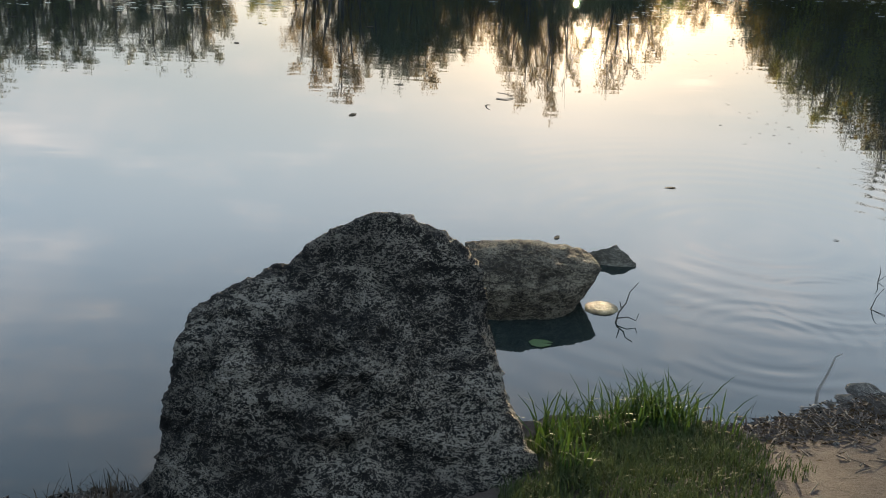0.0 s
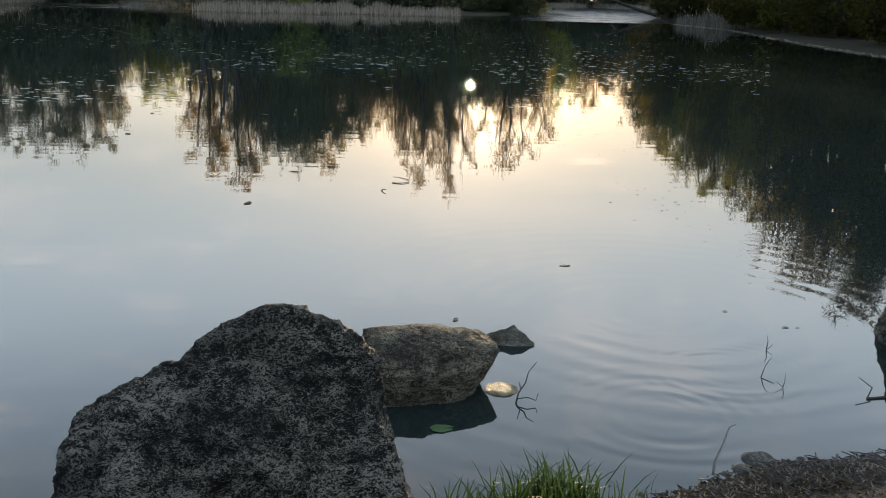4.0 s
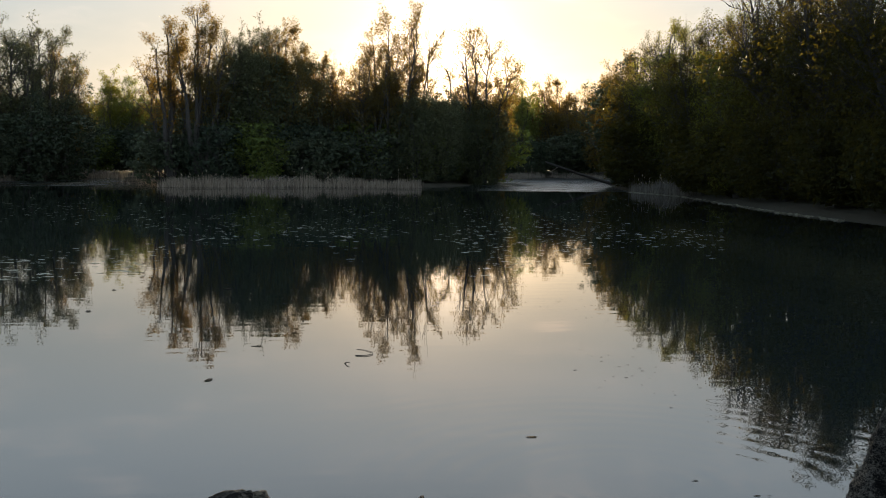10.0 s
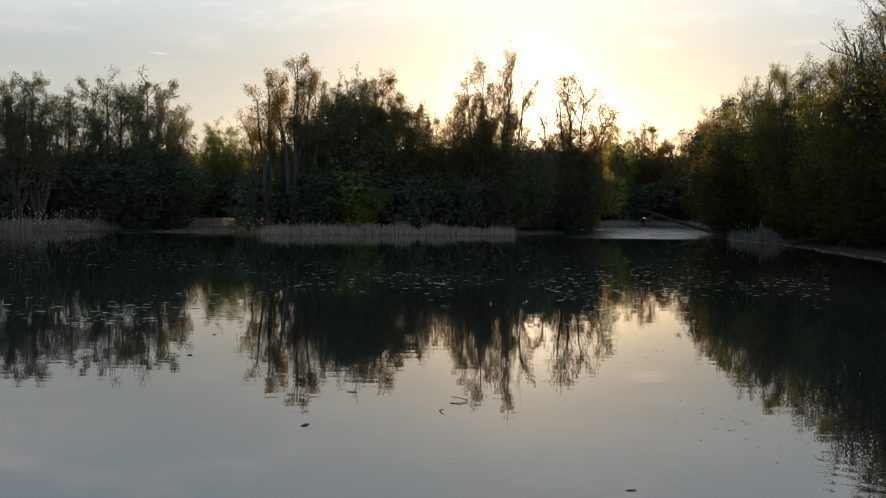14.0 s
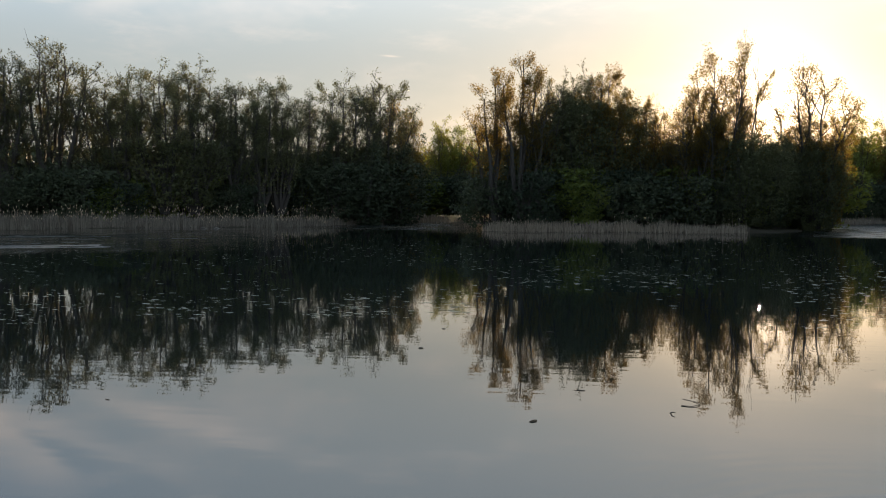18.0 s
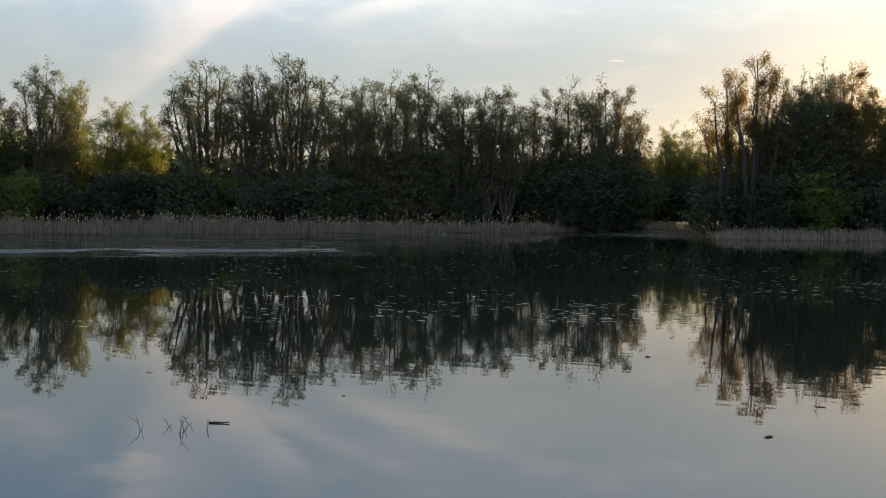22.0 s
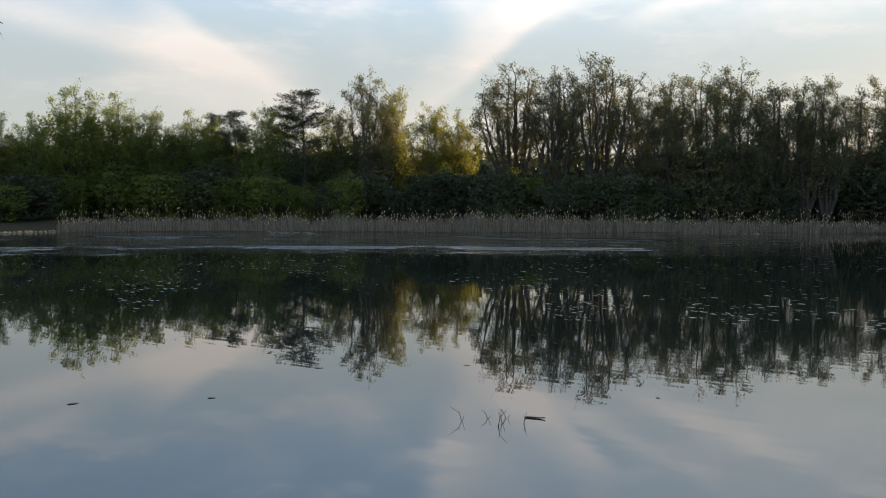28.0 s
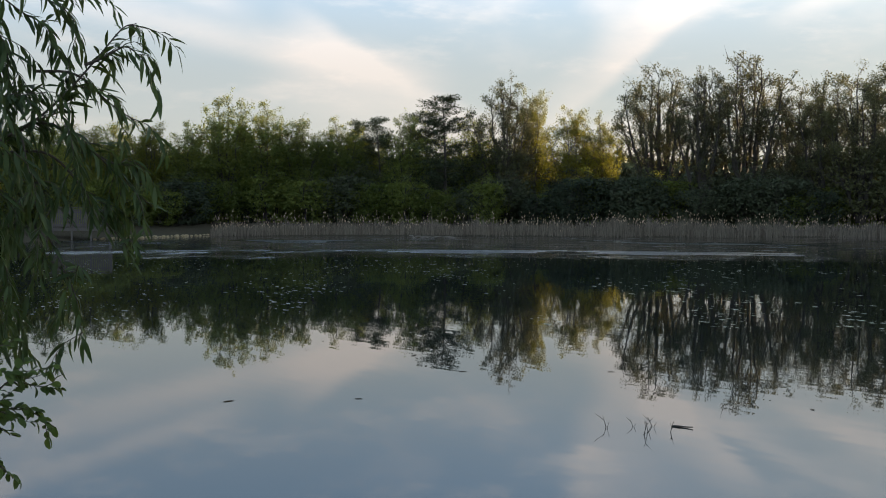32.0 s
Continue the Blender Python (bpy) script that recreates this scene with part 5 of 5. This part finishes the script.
# pale stones along the foot of the far bank, below the deck
row = random.Random(19)
first = None
for k in range(26):
    a = 61.6 + k * 0.24 + row.uniform(-0.08, 0.08)
    d = np.interp(a, (61.6, 64.2, 68.0), (121.5, 115.0, 105.5)) + row.uniform(-0.3, 0.3)
    p, size = polar(a, d), row.uniform(0.18, 0.42)
    if first is None:
        pts = [(math.cos(t) * f, math.sin(t) * f, u) for t, f, u in ((0.2, 1, 0.1), (1.1, 0.8, 0.2), (2.0, 1, 0), (3.2, 0.9, 0.3), (4.1, 1, 0), (5.2, 0.95, 0.15), (0.7, 0.45, 0.6), (2.6, 0.5, 0.55), (4.6, 0.5, 0.5), (1, 0.6, -0.6), (3, 0.6, -0.6), (5, 0.6, -0.6))]
        first = ob = tagged(boulder("stone", "pale stone at the foot of the far bank", [pts], (0, 0, 0.05), SLAB, 3, 0.04, 20, 50, category="stone"), group="far bank stones")
    else:
        ob = first.copy()
        scene.collection.objects.link(ob)
    ob.matrix_basis = pose(p.x, p.y, 0.05, 0, 0, row.uniform(0, 360)) @ Matrix.Scale(size, 4)


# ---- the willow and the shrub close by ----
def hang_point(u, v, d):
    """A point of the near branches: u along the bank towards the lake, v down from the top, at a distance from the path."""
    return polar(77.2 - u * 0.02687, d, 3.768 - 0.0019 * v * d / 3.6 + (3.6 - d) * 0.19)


def curved(points, per=5):
    """A smooth line through points."""
    P = [Vector(p) for p in points]
    P = [P[0] * 2 - P[1]] + P + [P[-1] * 2 - P[-2]]
    out = []
    for i in range(1, len(P) - 2):
        a, b, c, d = P[i - 1:i + 3]
        for k in range(per):
            t = k / per
            out.append(0.5 * (2 * b + (c - a) * t + (2 * a - 5 * b + 4 * c - d) * t * t + (3 * b - a - 3 * c + d) * t ** 3))
    return out + [P[-2]]


def leaf_mesh(name, mat, length, width, curl, round_tip=False):
    """One leaf: two rows of faces along a midrib, bent down towards its tip."""
    v, f = [], []
    prof = [(0, 0.06), (0.15, 0.5), (0.4, 1.0), (0.7, 0.75), (0.9, 0.35), (1, 0.03)] if not round_tip else [(0, 0.1), (0.2, 0.75), (0.5, 1.0), (0.8, 0.8), (0.95, 0.4), (1, 0.08)]
    for t, w in prof:
        y, z = length * t, -curl * length * t * t
        k = width * w * 0.5
        v += [(-k, y, z + k * 0.35), (0, y, z), (k, y, z + k * 0.35)]
    for i in range(len(prof) - 1):
        for j in (0, 1):
            a = i * 3 + j
            f.append((a, a + 1, a + 4, a + 3))
    acc = Acc()
    acc.add(v, f)
    return acc.mesh(name, mat, True)


WILLOW_LEAVES = [leaf_mesh("leaf", LEAF_NEAR, 0.074, 0.0145, c) for c in (0.1, 0.4, 0.75)] + [leaf_mesh("leaf", LEAF_NEAR, 0.055, 0.0115, 0.3)]
SHRUB_LEAVES = [leaf_mesh("leaf", LEAF_SHRUB, 0.033, 0.021, c, True) for c in (0.1, 0.3, 0.5)]
leaf_rng = random.Random(77)
count = {"leaf": 0}


def leafy_branch(owner, line, r, leaves, step, hang, limit, spare, skip=0.15):
    """A branch with its leaves set alternately along it. Past the limit the leaves go to one joined mesh."""
    acc = Acc()
    pts = curved(line)
    rod(acc, pts, r, r * 0.3, 5)
    br = part("branch", acc.mesh("branch", TWIG, True), owner)
    total = sum((b - a).length for a, b in zip(pts[:-1], pts[1:]))
    run, nxt, side = 0.0, total * skip, 1
    for a, b in zip(pts[:-1], pts[1:]):
        seg = (b - a).length
        while nxt < run + seg:
            p = a.lerp(b, (nxt - run) / seg)
            d = (b - a).normalized()
            across = d.cross(Vector((0, 0, 1)))
            if across.length < 0.2:
                across = Vector((1, 0, 0))
            across.normalize()
            spin = leaf_rng.uniform(-1.2, 1.2)
            w = d * leaf_rng.uniform(0.3, 0.9) + across * side * leaf_rng.uniform(0.3, 0.9) * math.cos(spin) + d.cross(across) * math.sin(spin) * 0.7 + Vector((0, 0, -hang * leaf_rng.uniform(0.4, 1.5)))
            q = w.to_track_quat("Y", "Z").to_matrix().to_4x4()
            m = Matrix.Translation(p) @ q @ Matrix.Rotation(leaf_rng.uniform(-0.9, 0.9), 4, "Y") @ Matrix.Scale(leaf_rng.uniform(0.65, 1.15), 4)
            me = leaf_rng.choice(leaves)
            if count["leaf"] < limit:
                lf = new("leaf", me)
                lf.parent = br
                lf.matrix_basis = m
                count["leaf"] += 1
            else:
                spare.add([m @ v.co for v in me.vertices], [tuple(pl.vertices) for pl in me.polygons])
            side = -side
            nxt += step * leaf_rng.uniform(0.6, 1.5)
        run += seg
    return br


willow = thing("willow_tree", "willow on the near bank with long drooping leafy branches", "willow tree")
acc = Acc()
base = ground_at(-5.0, -1.2)
acc.tube(curved([(-5.0, -1.2, base - 0.2), (-4.95, -1.1, base + 0.6), (-4.8, -0.9, 3.2), (-4.7, -0.5, 4.6), (-4.9, 0.1, 6.2)]), [0.24 - 0.0105 * k for k in range(21)], 10)
part("trunk", acc.mesh("trunk", BARK, True), willow)
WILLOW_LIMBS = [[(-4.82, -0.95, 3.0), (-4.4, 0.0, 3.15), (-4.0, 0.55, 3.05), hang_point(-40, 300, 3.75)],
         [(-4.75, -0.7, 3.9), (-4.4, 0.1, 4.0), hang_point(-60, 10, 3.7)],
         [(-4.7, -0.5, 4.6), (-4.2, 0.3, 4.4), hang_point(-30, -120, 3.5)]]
for ln in WILLOW_LIMBS:
    acc = Acc()
    rod(acc, curved(ln), 0.06, 0.014, 7)
    part("limb", acc.mesh("limb", BARK, True), willow)
upper = Acc()
crown_rng = np.random.default_rng(7)
for cx, cy, cz in ((-4.9, 0.1, 6.3), (-5.4, -0.9, 6.6), (-4.7, -1.2, 6.0), (-5.6, -0.1, 5.9), (-5.1, -0.4, 7.1)):
    tip = Vector((cx, cy, cz))
    acc = Acc()
    rod(acc, curved([(-4.72, -0.55, 4.5), (Vector((-4.72, -0.55, 4.5)) + tip) / 2 + Vector((0.1, 0, 0.2)), tip]), 0.05, 0.012, 6)
    part("limb", acc.mesh("limb", BARK, True), willow)
    P = np.array(tip) + unit(900, crown_rng) * (crown_rng.random((900, 1)) ** 0.5) * 0.85
    D = unit(900, crown_rng) * 0.5
    D[:, 2] -= 0.7
    upper.slivers(P, D, unit(900, crown_rng), 0.09, 0.016)
tagged(part("crown", upper.mesh("crown", LEAF_NEAR), willow), kind="stuff")
spare = Acc()
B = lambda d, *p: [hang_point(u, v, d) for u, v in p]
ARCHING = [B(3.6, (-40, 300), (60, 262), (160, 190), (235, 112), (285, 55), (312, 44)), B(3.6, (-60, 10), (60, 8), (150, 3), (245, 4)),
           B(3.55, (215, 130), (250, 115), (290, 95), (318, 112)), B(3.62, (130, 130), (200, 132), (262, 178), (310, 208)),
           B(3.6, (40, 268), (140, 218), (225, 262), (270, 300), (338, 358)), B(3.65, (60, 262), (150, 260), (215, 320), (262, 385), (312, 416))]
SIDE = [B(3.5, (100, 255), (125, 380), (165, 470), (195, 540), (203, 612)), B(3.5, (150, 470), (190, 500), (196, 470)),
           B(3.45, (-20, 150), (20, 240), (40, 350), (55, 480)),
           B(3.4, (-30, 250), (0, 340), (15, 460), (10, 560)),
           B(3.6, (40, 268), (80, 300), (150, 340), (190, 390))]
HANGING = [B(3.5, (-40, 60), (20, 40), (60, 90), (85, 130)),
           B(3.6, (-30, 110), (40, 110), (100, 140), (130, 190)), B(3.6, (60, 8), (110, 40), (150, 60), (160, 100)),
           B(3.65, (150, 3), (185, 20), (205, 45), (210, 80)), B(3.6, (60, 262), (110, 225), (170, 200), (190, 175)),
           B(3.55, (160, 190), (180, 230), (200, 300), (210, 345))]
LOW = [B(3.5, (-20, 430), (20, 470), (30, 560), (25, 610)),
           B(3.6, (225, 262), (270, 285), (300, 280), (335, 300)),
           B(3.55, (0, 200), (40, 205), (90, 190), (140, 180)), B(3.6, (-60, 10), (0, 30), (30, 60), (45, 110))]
for i, line in enumerate(ARCHING + SIDE + HANGING + LOW):
    leafy_branch(willow, line, 0.0055 if i < 6 else 0.003, WILLOW_LEAVES, 0.016, 0.3, 300, spare, 0.2 if i < 2 else 0.05)
    # short drooping sprays along the branch
    pts = curved(line, 4)
    for a, b in zip(pts[2:-1], pts[3:]):
        if leaf_rng.random() < 0.45:
            d = (b - a).normalized()
            out = d * leaf_rng.uniform(0.4, 1.0) + Vector((leaf_rng.uniform(-0.7, 0.7), leaf_rng.uniform(-0.7, 0.7), leaf_rng.uniform(-0.3, 0.45)))
            ln = leaf_rng.uniform(0.07, 0.20)
            mid = a + out.normalized() * ln * 0.5
            leafy_branch(willow, [a, mid, mid + out.normalized() * ln * 0.35 + Vector((0, 0, -ln * leaf_rng.uniform(0.2, 0.5)))], 0.0018, WILLOW_LEAVES, 0.013, 0.45, 300, spare, 0.1)
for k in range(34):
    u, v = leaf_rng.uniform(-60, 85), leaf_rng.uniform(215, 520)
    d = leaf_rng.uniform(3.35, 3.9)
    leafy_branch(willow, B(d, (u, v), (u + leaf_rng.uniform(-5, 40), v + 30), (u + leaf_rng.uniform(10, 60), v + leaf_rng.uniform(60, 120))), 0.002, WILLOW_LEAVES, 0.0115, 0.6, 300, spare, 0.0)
tagged(part("foliage", spare.mesh("foliage", LEAF_NEAR, True), willow), kind="stuff")

shrub = thing("shrub", "low shrub with small rounded leaves on the near bank", "shrub")
root = (-4.1, 0.35, ground_at(-4.1, 0.35) - 0.05)
count["leaf"] = 0
spare = Acc()
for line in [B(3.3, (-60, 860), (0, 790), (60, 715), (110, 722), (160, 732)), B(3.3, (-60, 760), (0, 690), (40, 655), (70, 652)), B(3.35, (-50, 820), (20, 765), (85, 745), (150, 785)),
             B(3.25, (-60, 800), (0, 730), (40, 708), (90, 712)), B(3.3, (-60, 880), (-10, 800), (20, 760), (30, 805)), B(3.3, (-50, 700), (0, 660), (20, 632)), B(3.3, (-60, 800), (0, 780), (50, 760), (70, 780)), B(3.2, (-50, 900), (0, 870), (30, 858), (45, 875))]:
    stem = [root, (Vector(root) + line[0]) / 2 + Vector((0.05, 0, 0.1)), line[0]]
    acc = Acc()
    rod(acc, curved(stem), 0.012, 0.007, 5)
    part("stem", acc.mesh("stem", TWIG, True), shrub)
    leafy_branch(shrub, line, 0.004, SHRUB_LEAVES, 0.011, 0.25, 260, spare, 0.1)
    pts = curved(line, 3)
    for a, b in zip(pts[2:-1], pts[3:]):
        if leaf_rng.random() < 0.6:
            out = ((b - a).normalized() + Vector((leaf_rng.uniform(-0.6, 0.6), leaf_rng.uniform(-0.6, 0.6), leaf_rng.uniform(-0.4, 0.8)))) * leaf_rng.uniform(0.04, 0.10)
            leafy_branch(shrub, [a, a + out * 0.6, a + out + Vector((0, 0, 0.01))], 0.0018, SHRUB_LEAVES, 0.012, 0.2, 260, spare, 0.1)
if spare.n:
    tagged(part("foliage", spare.mesh("foliage", LEAF_SHRUB, True), shrub), kind="stuff")
